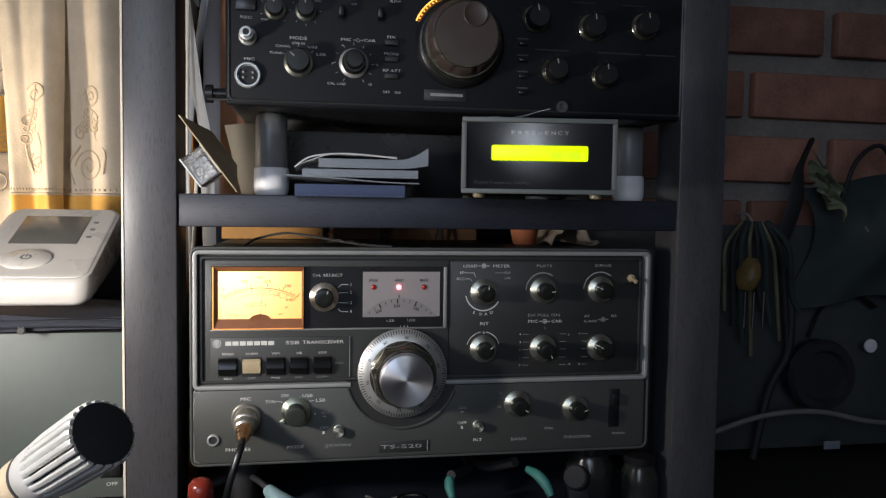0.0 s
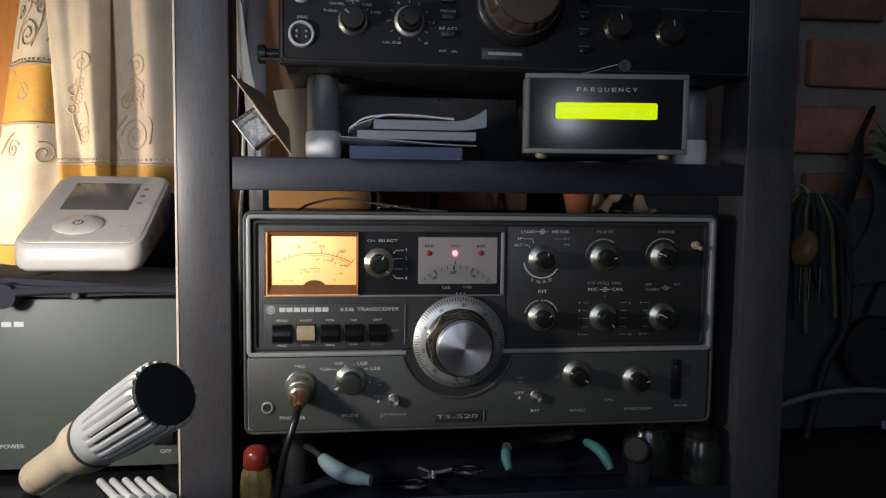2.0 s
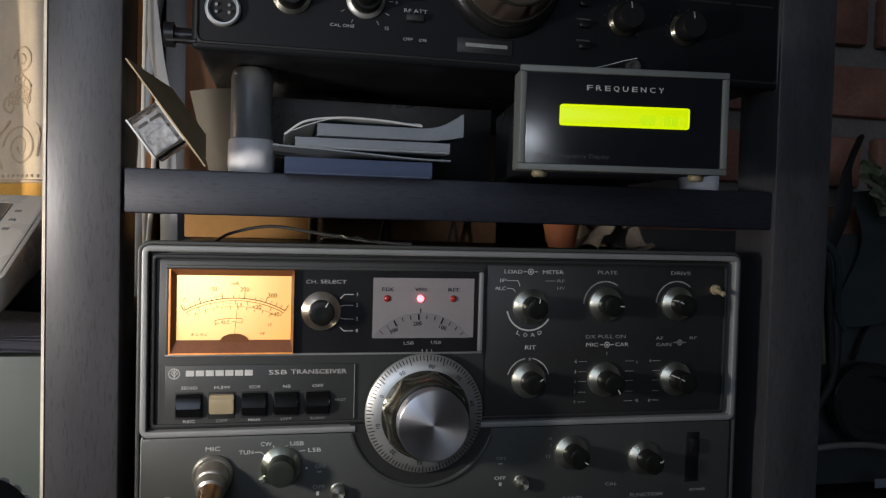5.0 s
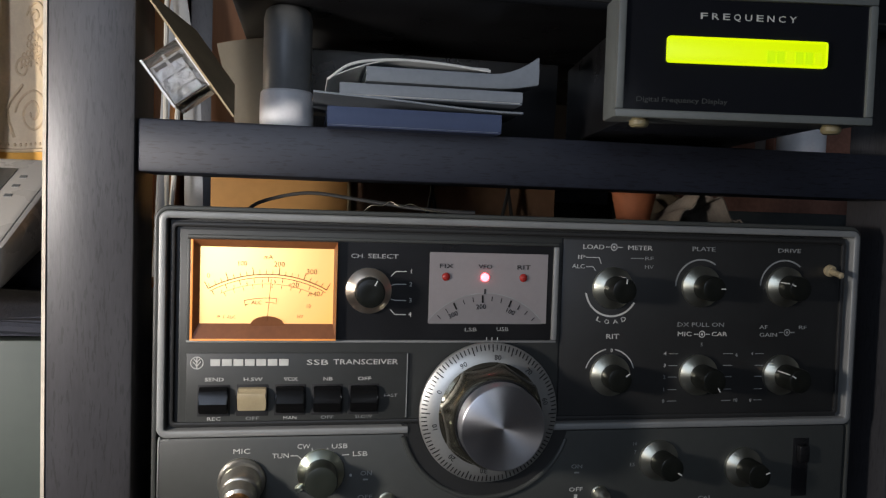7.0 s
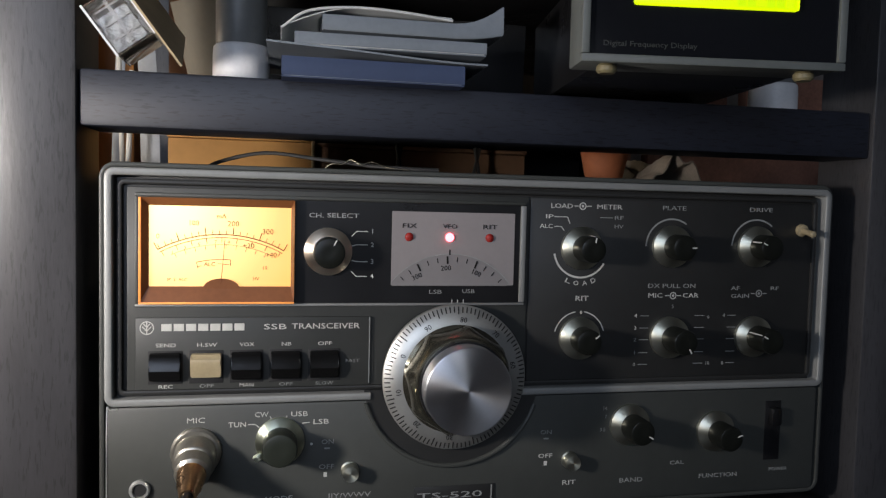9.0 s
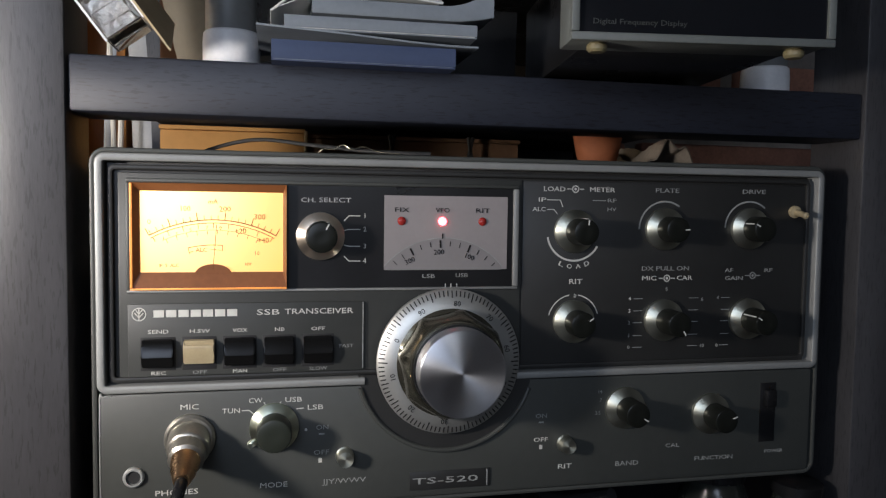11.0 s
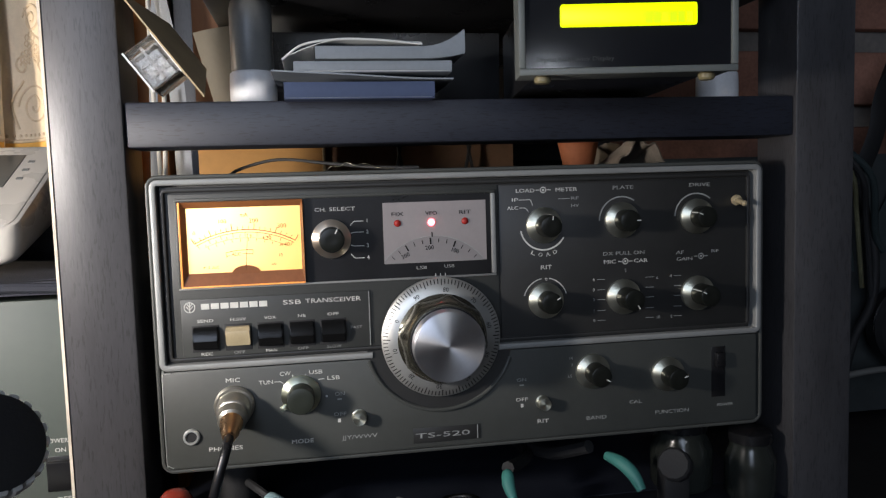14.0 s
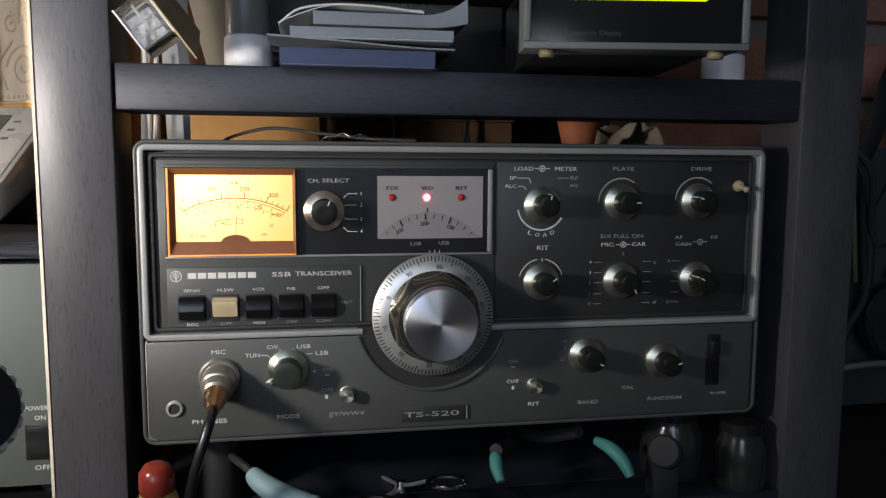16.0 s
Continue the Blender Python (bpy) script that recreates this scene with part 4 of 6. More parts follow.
part("maker_name_bar", box(0.1375, 0.1610, -0.0009, -0.0005, 0.0078, 0.0098), INKD, badge, "plain bar standing for the maker's name")
blue = mat("lit_blue_display", (0.04, 0.10, 1.0), 0.3, var=0.0, bump=0, emit=2.2)
part("display_window", box(0.0135, 0.0990, -0.0010, 0.0, 0.0905, 0.1100, 0.0003), blue, upper, "blue lit digital display")
# amber dial scale above the tuning knob
AMB = mat("lit_amber_scale", (1.0, 0.42, 0.06), 0.4, var=0, bump=0, emit=2.6)
AMBD = mat("amber_scale_plate", (0.25, 0.08, 0.01), 0.4, var=0.1, bump=0, emit=0.35)
arc(upper, 159.0, 47.0, 32.8, 96, 158, 3.4, -0.0003, AMBD, "scale_plate")
arc(upper, 159.0, 47.0, 34.8, 96, 158, 0.9, -0.0005, AMB)
ticks(upper, 159.0, 47.0, 31.4, 33.9, range(98, 158, 5), 0.7, -0.0005, AMB)
UD = Matrix.Translation((0.1582, 0.0, 0.0462))
dial2 = part("tuning_dial", moved(lathe([(0.0325, 0), (0.0325, 0.002), (0.0300, 0.006), (0.0290, 0.0065)], 72), FRONT), BLACK, upper, "brown-faced tuning knob with a finger dimple", at=UD)
part("knob_skirt", moved(lathe([(0.0285, 0.006), (0.0285, 0.012), (0.0272, 0.014), (0.0262, 0.014)], 72), FRONT), GRIPM, dial2)
part("knob_grip", moved(lathe([(0.0262, 0.012), (0.0258, 0.020), (0.0232, 0.0262), (0.0226, 0.0266)], 144, lambda a, h: 1 - 0.05 * max(0, math.cos(10 * a)) ** 3 * (1 if 0.015 < h < 0.0264 else 0)), FRONT), BROWNCAP, dial2)
part("knob_edge", moved(lathe([(0.0226, 0.0255), (0.0226, 0.0275), (0.0220, 0.0282), (0.0214, 0.0282)], 72), FRONT), GRIPM, dial2)
part("knob_face", moved(lathe([(0.0212, 0.0270), (0.0212, 0.0284), (0.002, 0.0287)], 72), FRONT), BROWNCAP, dial2)
part("finger_dimple", moved(lathe([(0.0086, 0.0280), (0.0086, 0.0293), (0.0080, 0.0297), (0.0074, 0.0294), (0.0040, 0.02892), (0.0010, 0.02885)], 40), Matrix.Translation((0.0055, 0, 0.0135)) @ FRONT), BROWNCAP, dial2)

# ---- supports, frequency display, booklets on the shelf ----
GREYP = mat("grey_translucent_plastic", (0.165, 0.17, 0.168), 0.42, var=0.14, scale=25, bump=0.03)
WHITEP = mat("scuffed_white_plastic", (0.78, 0.78, 0.79), 0.42, var=0.1, scale=50, bump=0.06)


def support(x, y):
    t = thing("plastic_bottle", pose(x, y, 0.988), "grey plastic bottle with white cap propping up the radio", "bottle", "bottles under the radio")
    part("cap", lathe([(0.0085, 0.0002), (0.0112, 0.0010), (0.0126, 0.0034), (0.0130, 0.0070), (0.0130, 0.016), (0.0127, 0.0205), (0.0118, 0.0215)], 40), WHITEP, t, "white screw cap")
    part("body", lathe([(0.0112, 0.0215), (0.0117, 0.0225), (0.0117, 0.0560), (0.0108, 0.0600), (0.0090, 0.0615)], 40), GREYP, t)


support(0.0505, 0.045)
support(0.3385, 0.055)
support(0.05, 0.25)
support(0.32, 0.25)

disp = thing("frequency_counter", pose(0.2233, -0.0730, 0.9878, 0, 0, -7.5) @ Matrix.Diagonal((0.893, 0.893, 0.893, 1)), "grey metal frequency display box with lit yellow-green screen", "frequency display")
GREYM = mat("grey_painted_metal", (0.155, 0.168, 0.158), 0.45, var=0.12, scale=40, bump=0.04)
part("housing", box(-0.0545, 0.0545, 0.0022, 0.0240, 0.0040, 0.0562, 0.001), GREYM, disp)
part("rear_case", box(-0.046, 0.046, 0.0242, 0.145, 0.0042, 0.0500, 0.001), BLACK, disp)
part("frame", join(box(-0.0555, 0.0555, -0.0012, 0.0020, 0.0032, 0.0066, 0.0006), box(-0.0555, 0.0555, -0.0012, 0.0020, 0.0536, 0.0570, 0.0006), box(-0.0555, -0.0522, -0.0012, 0.0020, 0.0067, 0.0535, 0.0005), box(0.0522, 0.0555, -0.0012, 0.0020, 0.0067, 0.0535, 0.0005)), GREYM, disp)
GLOSS = mat("glossy_black_front", (0.010, 0.011, 0.014), 0.14, spec=0.28, var=0.1, scale=20, bump=0.02)
part("front_plate", box(-0.0521, 0.0521, 0.0004, 0.0018, 0.0068, 0.0534), GLOSS, disp)
LCD = glow_mat("lit_lcd", (0.57, 0.80, 0.0), (0.68, 0.87, 0.0), 1.1, span=0.09, mid=-0.1)
scr = part("screen", box(-0.0345, 0.0345, -0.0004, 0.0003, -0.0055, 0.0055, 0.0012), LCD, disp, "lit yellow-green screen", at=Matrix.Translation((0.0, 0, 0.0321)))
LCDD = mat("faint_lcd_segments", (0.50, 0.76, 0.0), 0.4, var=0, bump=0, emit=0.95)
for i in range(10, 16):
    part("character_cell", box(-0.0325 + 0.0041 * i, -0.0293 + 0.0041 * i, -0.0006, -0.00045, -0.0042, 0.0010), bpy.data.materials["lit_lcd"] if i % 3 == 0 else LCDD, scr)
for i, s in enumerate("FREQUENCY"):
    lettering(disp, s, -19.2 + 4.8 * i, 46.4, 2.6, 0.0002, INK, width=3.0, bold=0.02)
lettering(disp, "Digital Frequency Display", -27.0, 11.0, 2.1, 0.0002, FACE, width=39.0)
for x in (-0.0425, 0.0425):
    for y in (0.008, 0.128):
        part("foot", lathe([(0.0032, 0.0001), (0.0042, 0.0012), (0.0042, 0.0030), (0.003, 0.0042)], 20), mat("amber_rubber_foot", (0.26, 0.22, 0.12), 0.35, var=0.1), disp, at=Matrix.Translation((x, y, 0)))
PAPER = mat("white_paper", (0.66, 0.68, 0.68), 0.7, var=0.06, scale=40, bump=0.04)
PAPERB = mat("blue_grey_cover", (0.21, 0.24, 0.275), 0.6, var=0.12, scale=40, bump=0.08)
NAVY = mat("blue_cover", (0.045, 0.066, 0.135), 0.5, var=0.12, scale=40, bump=0.08)
solid("paper_slip", sheet(lambda u, v: (0.190 + 0.042 * u, -0.066 + 0.02 * v, 1.0392 + 0.0110 * max(0, u - 0.35) ** 1.2 + 0.0003 * math.sin(9 * u)), 14, 3, 0.0003), PAPER, "curled white paper slip on top of the display box", "paper")
solid("paper_scrap", sheet(lambda u, v: (0.266 + 0.03 * u, 0.03 + 0.03 * v, 0.9884 + 0.003 * v), 4, 4, 0.0003), PAPER, "white paper scrap under the display box", "paper")


def booklet(name, x0, x1, z0, z1, y0, depth, cover, label, curl=0.0, fold=0.0, turn=0.0):
    t = thing(name, pose((x0 + x1) / 2, y0, z0, 0, 0, turn), label, "booklet", "booklets on the shelf")
    h, L = z1 - z0, x1 - x0
    rise = lambda u: curl * max(0, (u - 0.72) / 0.28) ** 2
    n = 5
    for k in range(n):
        za, zb = h * (0.12 + 0.76 * k / n), h * (0.12 + 0.76 * (k + 0.9) / n)
        off = 0.0008 * math.sin(7 * k + x0 * 90)
        bm = join(sheet(lambda u, v: (-L / 2 + 0.001 + (L - 0.002) * u + off, 0.0006 + abs(off) + depth * v * 0.97, za + rise(u) * (0.4 + 0.6 * k / n)), 18, 2, max(0.0003, zb - za)))
        part("page_block", bm, PAPER if cover is not NAVY else PAPERB, t)
    low = sheet(lambda u, v: (-L / 2 + L * u, depth * v, 0.0002 + rise(u) * 0.3), 18, 2, 0.0005)
    top = sheet(lambda u, v: (-L / 2 + L * u, depth * v, h - 0.0006 + rise(u)), 18, 2, 0.0005)
    part("cover", low, cover, t)
    part("cover", top, cover, t)
    part("spine", sheet(lambda u, v: (-L / 2 + L * u, -0.0004 - 0.0004 * math.sin(math.pi * v), 0.0004 + (h - 0.0008) * v + rise(u) * (0.3 + 0.7 * v)), 18, 5, 0.0003), cover, t)
    return t


booklet("blue_booklet", 0.0690, 0.1445, 0.9882, 0.9966, -0.012, 0.10, NAVY, "slim blue booklet lying flat on the shelf")
booklet("grey_booklet", 0.0740, 0.1540, 1.0016, 1.0072, -0.010, 0.09, PAPERB, "blue-grey booklet lying in a loose stack", turn=-1)
booklet("folded_booklet", 0.0850, 0.1610, 1.0076, 1.0142, -0.011, 0.09, PAPERB, "blue-grey booklet with an upturned corner on the stack", curl=0.0085)
solid("folded_leaflet", sheet(lambda u, v: (0.063 + 0.092 * u, -0.010 + 0.08 * v, 0.9992 + 0.0035 * (1 - u) ** 3 + 0.0009 * math.sin(5 * u)), 20, 3, 0.0008), PAPERB, "thin grey leaflet between the booklets", "leaflet")
solid("loose_page", tube([(0.069, -0.011, 1.0075), (0.079, -0.0115, 1.0145), (0.096, -0.0115, 1.0172), (0.116, -0.0115, 1.0170), (0.139, -0.0115, 1.0150)], 0.0006, 6), PAPER, "curved loose page edge on the booklet stack", "paper")
solid("curled_sheet", sheet(lambda u, v: (0.0685 + 0.07 * u, -0.0112 + 0.07 * v, 1.0078 + 0.0094 * math.sin(min(1, u * 2.2) * math.pi / 2) - 0.0022 * max(0, u - 0.45) + 0.0002), 22, 3, 0.0004), PAPER, "curled white sheet arching over the booklets", "paper")

# clear box leaning on a card at the post
CLEAR = bpy.data.materials.new("clear_plastic")
CLEAR.use_nodes = True
cb = CLEAR.node_tree.nodes["Principled BSDF"]
cb.inputs["Transmission Weight"].default_value, cb.inputs["Roughness"].default_value, cb.inputs["IOR"].default_value = 0.96, 0.05, 1.25
cb.inputs["Base Color"].default_value = (0.92, 0.90, 0.86, 1)
KRAFT = mat("kraft_card", (0.42, 0.33, 0.20), 0.8, var=0.12, scale=50, bump=0.1)
ang = math.atan2(0.990 - 1.0405, 0.0310 + 0.0065)
card = solid("kraft_card", sheet(lambda u, v: (0.0628 * (u + 0.22 * v * (1 - u) - 0.30 * v * u), -0.022 + 0.046 * v, 0.0004 + 0.0085 * v), 10, 6, 0.0008), KRAFT, "brown kraft card leaning against the rack post", "card", at=Matrix.Translation((-0.0068, 0.012, 1.0402)) @ Matrix.Rotation(-ang, 4, "Y"))
cbx = thing("clear_plastic_box", Matrix.Translation((0.0066, 0.006, 1.0070)) @ Matrix.Rotation(-ang, 4, "Y"), "small clear plastic box leaning on a brown card", "plastic box")
part("shell", join(box(-0.0112, 0.0112, -0.012, 0.012, -0.0085, -0.0078, 0.0003), box(-0.0112, 0.0112, -0.012, 0.012, 0.0078, 0.0085, 0.0003), box(-0.0112, -0.0105, -0.012, 0.012, -0.0077, 0.0077, 0.0002), box(0.0105, 0.0112, -0.012, 0.012, -0.0077, 0.0077, 0.0002), box(-0.0104, 0.0104, -0.012, -0.0113, -0.0077, 0.0077, 0.0002)), CLEAR, cbx)
part("rim", join(box(-0.0115, 0.0115, -0.0126, -0.0118, -0.0089, -0.0080), box(-0.0115, 0.0115, -0.0126, -0.0118, 0.0080, 0.0089)), WHITEP, cbx)
for i in range(3):
    part("rib", box(-0.007 + 0.006 * i, -0.0062 + 0.006 * i, -0.0105, 0.0, -0.0060, 0.0055), WHITEP, cbx, "white strip inside")
part("insert", box(-0.0098, 0.0098, 0.004, 0.0048, -0.0072, 0.0072), mat("bright_foil", (0.88, 0.90, 0.94), 0.28, metal=0.55, var=0.25, scale=45, bump=1.0), cbx, "crumpled bright foil inside")
part("foil_wrapper", sheet(lambda u, v: (-0.0045 + 0.014 * u, -0.0098 - 0.0006 * math.sin(9 * u + 5 * v) * math.sin(7 * v), -0.0068 + 0.0125 * v), 12, 12, 0.0002), bpy.data.materials["bright_foil"], cbx, "crumpled silver foil inside")
part("bar", box(-0.0090, 0.0090, -0.0110, -0.0100, -0.0008, 0.0006), WHITEP, cbx)

# ---- behind the rack, seen through its gaps ----
TAN = mat("tan_plastic", (0.115, 0.106, 0.085), 0.55, var=0.15, scale=20, bump=0.05)
tub = thing("plastic_tub", pose(0.105, 0.21, 0.9885), "dark tan plastic tub standing behind the bottles", "tub")
part("wall_panel", sheet(lambda u, v: (-0.084 + 0.036 * u - 0.015 * v * (1 - u), -0.104 + 0.03 * (1 - u) ** 2, 0.061 * v), 12, 4, 0.002), TAN, tub)
# black sheet stands in for the tub's shaded interior
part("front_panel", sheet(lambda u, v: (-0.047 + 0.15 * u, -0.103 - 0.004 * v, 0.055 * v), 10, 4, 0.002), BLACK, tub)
CARTON = mat("orange_brown_carton", (0.46, 0.24, 0.075), 0.8, var=0.15, scale=14, bump=0.15)
CARTD = mat("dark_carton", (0.20, 0.11, 0.06), 0.8, var=0.25, scale=14, bump=0.15)
ct = thing("carton", pose(0, 0, 0), "orange-brown cardboard carton on the radio case", "carton")
part("carton_body", box(-0.004, 0.089, 0.20, 0.30, 0.9494, 0.9780, 0.001), CARTON, ct)
part("flap", box(-0.0045, 0.0895, 0.1985, 0.3005, 0.9782, 0.9810, 0.0006), CARTON, ct)
ct2 = thing("flat_carton", pose(0, 0, 0), "dark brown carton on the radio case", "carton")
part("carton_body", box(0.0905, 0.245, 0.21, 0.30, 0.9494, 0.9760, 0.001), CARTD, ct2)
part("flap", box(0.0905, 0.246, 0.2085, 0.3005, 0.9762, 0.9790, 0.0006), CARTD, ct2)
for x, z in ((0.090, 0.0), (0.145, 0.1), (0.152, -0.1), (0.20, 0.12), (0.208, -0.1)):
    solid("wooden_stick", moved(box(-0.0012, 0.0012, -0.001, 0.001, 0, 0.030, 0.0004), pose(x, 0.195, 0.9494, 0, z * 100, 0)), KRAFT if x < 0.1 else BLACKM, "thin upright stick leaning on a carton", "stick", "sticks on the radio")
POT = mat("terracotta", (0.42, 0.14, 0.06), 0.75, var=0.2, scale=20, bump=0.1)
solid("terracotta_pot", lathe([(0.010, 0), (0.0165, 0.03), (0.0175, 0.0305), (0.0160, 0.0308)], 24), POT, "small terracotta pot standing on the radio", "pot", at=pose(0.272, 0.13, 0.9494))
solid("grey_rag", sheet(lambda u, v: (0.288 + 0.045 * u, 0.10 + 0.10 * v, 0.9500 + 0.022 * math.sin(math.pi * u) ** 0.7 * (0.6 + 0.4 * math.sin(7 * v + 4 * u)) + 0.003 * math.sin(21 * u + 9 * v)), 24, 18, 0.001), mat("grey_cloth", (0.26, 0.22, 0.18), 0.9, var=0.3, scale=40, bump=0.4), "crumpled grey cloth on the radio", "cloth")
CORD = mat("white_cord", (0.60, 0.58, 0.52), 0.6, var=0.1, scale=80)
STRAP = mat("grey_strap", (0.26, 0.28, 0.31), 0.6, var=0.15, scale=40, bump=0.1)
BOARD = mat("brown_board", (0.15, 0.07, 0.035), 0.7, var=0.25, scale=10, stretch=(4, 4, 0.5))
for pts, r in ((((-0.034, 0.21, 1.25), (-0.036, 0.21, 1.05), (-0.034, 0.21, 0.96), (-0.032, 0.21, 0.80)), 0.0016), (((-0.026, 0.20, 1.02), (-0.028, 0.20, 0.97), (-0.030, 0.20, 0.93), (-0.031, 0.20, 0.80)), 0.0018)):
    solid("hanging_rope", tube(pts, r, 8), CORD, "white rope hanging behind the rack", "rope", "ropes behind the rack")
solid("hanging_strap", tube([(-0.046, 0.22, 1.22), (-0.030, 0.22, 1.10), (-0.021, 0.22, 1.04), (-0.017, 0.22, 0.92), (-0.016, 0.22, 0.80)], 0.0075, 8, 6, 0.15), STRAP, "flat grey strap hanging behind the rack", "strap")
solid("hanging_strap", tube([(-0.018, 0.235, 1.22), (-0.034, 0.235, 1.10), (-0.040, 0.235, 1.03), (-0.045, 0.235, 0.90)], 0.0035, 8, 6, 0.2), STRAP, "narrow grey strap hanging behind the rack", "strap")
solid("brown_board", box(-0.012, 0.020, 0.26, 0.27, 0.9885, 1.40), BOARD, "narrow brown board standing behind the shelf", "board")
solid("back_panel", box(-0.100, 0.36, 0.402, 0.410, 0.66, 1.50), mat("dark_panel_board", (0.06, 0.05, 0.042), 0.8, var=0.3, scale=8), "dark board behind the rack", "panel", kind="structure")

# ---- left of the rack: power unit, cuff monitor, microphone, curtain ----
PSU = mat("dark_grey_enamel", (0.088, 0.102, 0.089), 0.52, var=0.08, scale=12, bump=0.05)
psu = thing("power_supply_unit", pose(-0.046, 0.04, 0.7655), "dark grey metal power unit with a black rocker switch", "power supply")
part("housing", box(-0.235, 0.0, 0.0032, 0.25, 0.0, 0.1215, 0.002), PSU, psu)
part("front_panel", box(-0.236, 0.001, 0.0, 0.003, -0.0005, 0.1220, 0.001), PSU, psu)
sw = part("rocker_switch", box(-0.0250, -0.0095, -0.0012, 0.0002, 0.0145, 0.0345, 0.0004), BLACK, psu, "black power rocker switch")
part("rocker", moved(box(-0.0065, 0.0065, -0.003, 0.0, -0.0085, 0.0085, 0.0008), Matrix.Translation((-0.0172, -0.0008, 0.0245)) @ Matrix.Rotation(radians(9), 4, "X")), BLACK, sw)
lettering(psu, "POWER", -122.0, 16.5, 3.0, -0.0002, INK, width=16)
lettering(psu, "OFF", -17.2, 9.6, 2.6, -0.0002, INK, width=8.0)
lettering(psu, "ON", -17.2, 37.6, 2.4, -0.0002, INK, width=5.6)
lettering(psu, "POWER", -19.0, 43.0, 2.4, -0.0002, INK, width=12)
for i in range(4):
    part("maker_name_bar", box((-143 + 8.2 * i) / 1000, (-136.4 + 8.2 * i) / 1000, -0.0004, 0.0, 0.1025, 0.1062, 0.0001, 1), INK, psu, "plain pale bar standing for the maker's name")

for fx in (-0.22, -0.015):
    for fy in (0.02, 0.22):
        part("foot", lathe([(0.009, -0.0088), (0.010, -0.007), (0.010, 0.0004)], 18), BLACKM, psu, at=Matrix.Translation((fx, fy, 0)))
amp = thing("black_amplifier_box", pose(-0.046, -0.02, 0.6505), "black metal equipment box under the power unit", "equipment box")
part("housing", box(-0.30, 0.0, 0.003, 0.29, 0.0, 0.1060, 0.002), BLACK, amp)
part("front_panel", box(-0.301, 0.0005, 0.0, 0.0028, 0.0, 0.1050, 0.001), BLACK, amp)
for i in range(7):
    part("maker_name_bar", box((-112 + 8.8 * i) / 1000, (-105 + 8.8 * i) / 1000, -0.0004, 0.0002, 0.0920, 0.1000, 0.0001, 1), INK, amp, "plain pale bar standing for the maker's name")
for i in range(5):
    part("model_name_bar", box((-108 + 7.0 * i) / 1000, (-102.6 + 7.0 * i) / 1000, -0.0004, 0.0002, 0.0850, 0.0890, 0.0001, 1), INK, amp, "plain pale bar standing for the model name")
TUBEP = mat("frosted_clear_tube", (0.68, 0.70, 0.66), 0.3, var=0.08, scale=40, bump=0.02)
for i in range(5):
    t = thing("plastic_tube", Matrix.Translation((-0.094 + 0.0085 * i, 0.008, 0.7602)) @ Matrix.Rotation(radians(-58), 4, "Z"), "frosted plastic tube with a flanged end on the black box", "tube", "plastic tubes")
    part("tube_body", moved(lathe([(0.0024, 0), (0.0026, 0.001), (0.0026, 0.040), (0.0022, 0.041)], 16), Matrix.Rotation(math.pi / 2, 4, "Y") @ Matrix.Translation((0, 0, -0.02))), TUBEP, t)
    part("flange", moved(lathe([(0.0028, 0), (0.0036, 0.0006), (0.0036, 0.0030), (0.0030, 0.0036), (0.0018, 0.0036)], 16), Matrix.Rotation(math.pi / 2, 4, "Y") @ Matrix.Translation((0, 0, 0.0195))), TUBEP, t)

CLOTH = mat("navy_cuff_fabric", (0.018, 0.020, 0.030), 0.85, var=0.3, scale=60, bump=0.4)
cuff = thing("arm_cuff", pose(-0.13, 0.09, 0.8878), "dark navy fabric arm cuff folded flat", "cuff")
part("lower_fold", sheet(lambda u, v: (-0.10 + 0.184 * u, -0.062 + 0.13 * v, 0.0045 + 0.003 * math.sin(8 * u + 2 * v) * (1 - u) - 0.001 * u), 30, 10, 0.007), CLOTH, cuff)
part("upper_fold", sheet(lambda u, v: (-0.096 + 0.178 * u, -0.054 + 0.12 * v, 0.0140 + 0.002 * math.sin(6 * u + 5 * v) - 0.0015 * u), 30, 10, 0.006), CLOTH, cuff)
part("piping", tube([(-0.09, -0.064, 0.008), (-0.05, -0.066, 0.006), (0.0, -0.065, 0.008), (0.05, -0.0645, 0.0085), (0.08, -0.064, 0.007)], 0.0028, 8), CLOTH, cuff)
part("rolled_edge", tube([(-0.034, -0.068, 0.004), (-0.034, -0.03, 0.005), (-0.034, 0.02, 0.005)], 0.0085, 16), CLOTH, cuff)
# added dark roll keeps the gap between monitor and post dark
part("gap_filling_roll", tube([(0.0, 0.062, 0.040), (0.03, 0.064, 0.042), (0.05, 0.062, 0.041), (0.080, 0.060, 0.040)], 0.034, 20), CLOTH, cuff, "dark cloth roll added to fill the gap behind the monitor")
part("metal_loop", lathe([(0.0028, 0), (0.0030, 0.001), (0.0022, 0.002)], 16), CHROME, cuff, "small bright metal stud", at=pose(0.013, -0.0675, 0.0045, 90))

WHITEG = mat("glossy_white_plastic", (0.58, 0.55, 0.50), 0.3, var=0.04, scale=30, bump=0.02, coat=0.3)
mon = thing("blood_pressure_monitor", pose(-0.1193, 0.032, 0.9055), "white blood pressure monitor with grey screen and oval button", "blood pressure monitor")
W2, DEP, HF, HB = 0.0440, 0.104, 0.0205, 0.0715


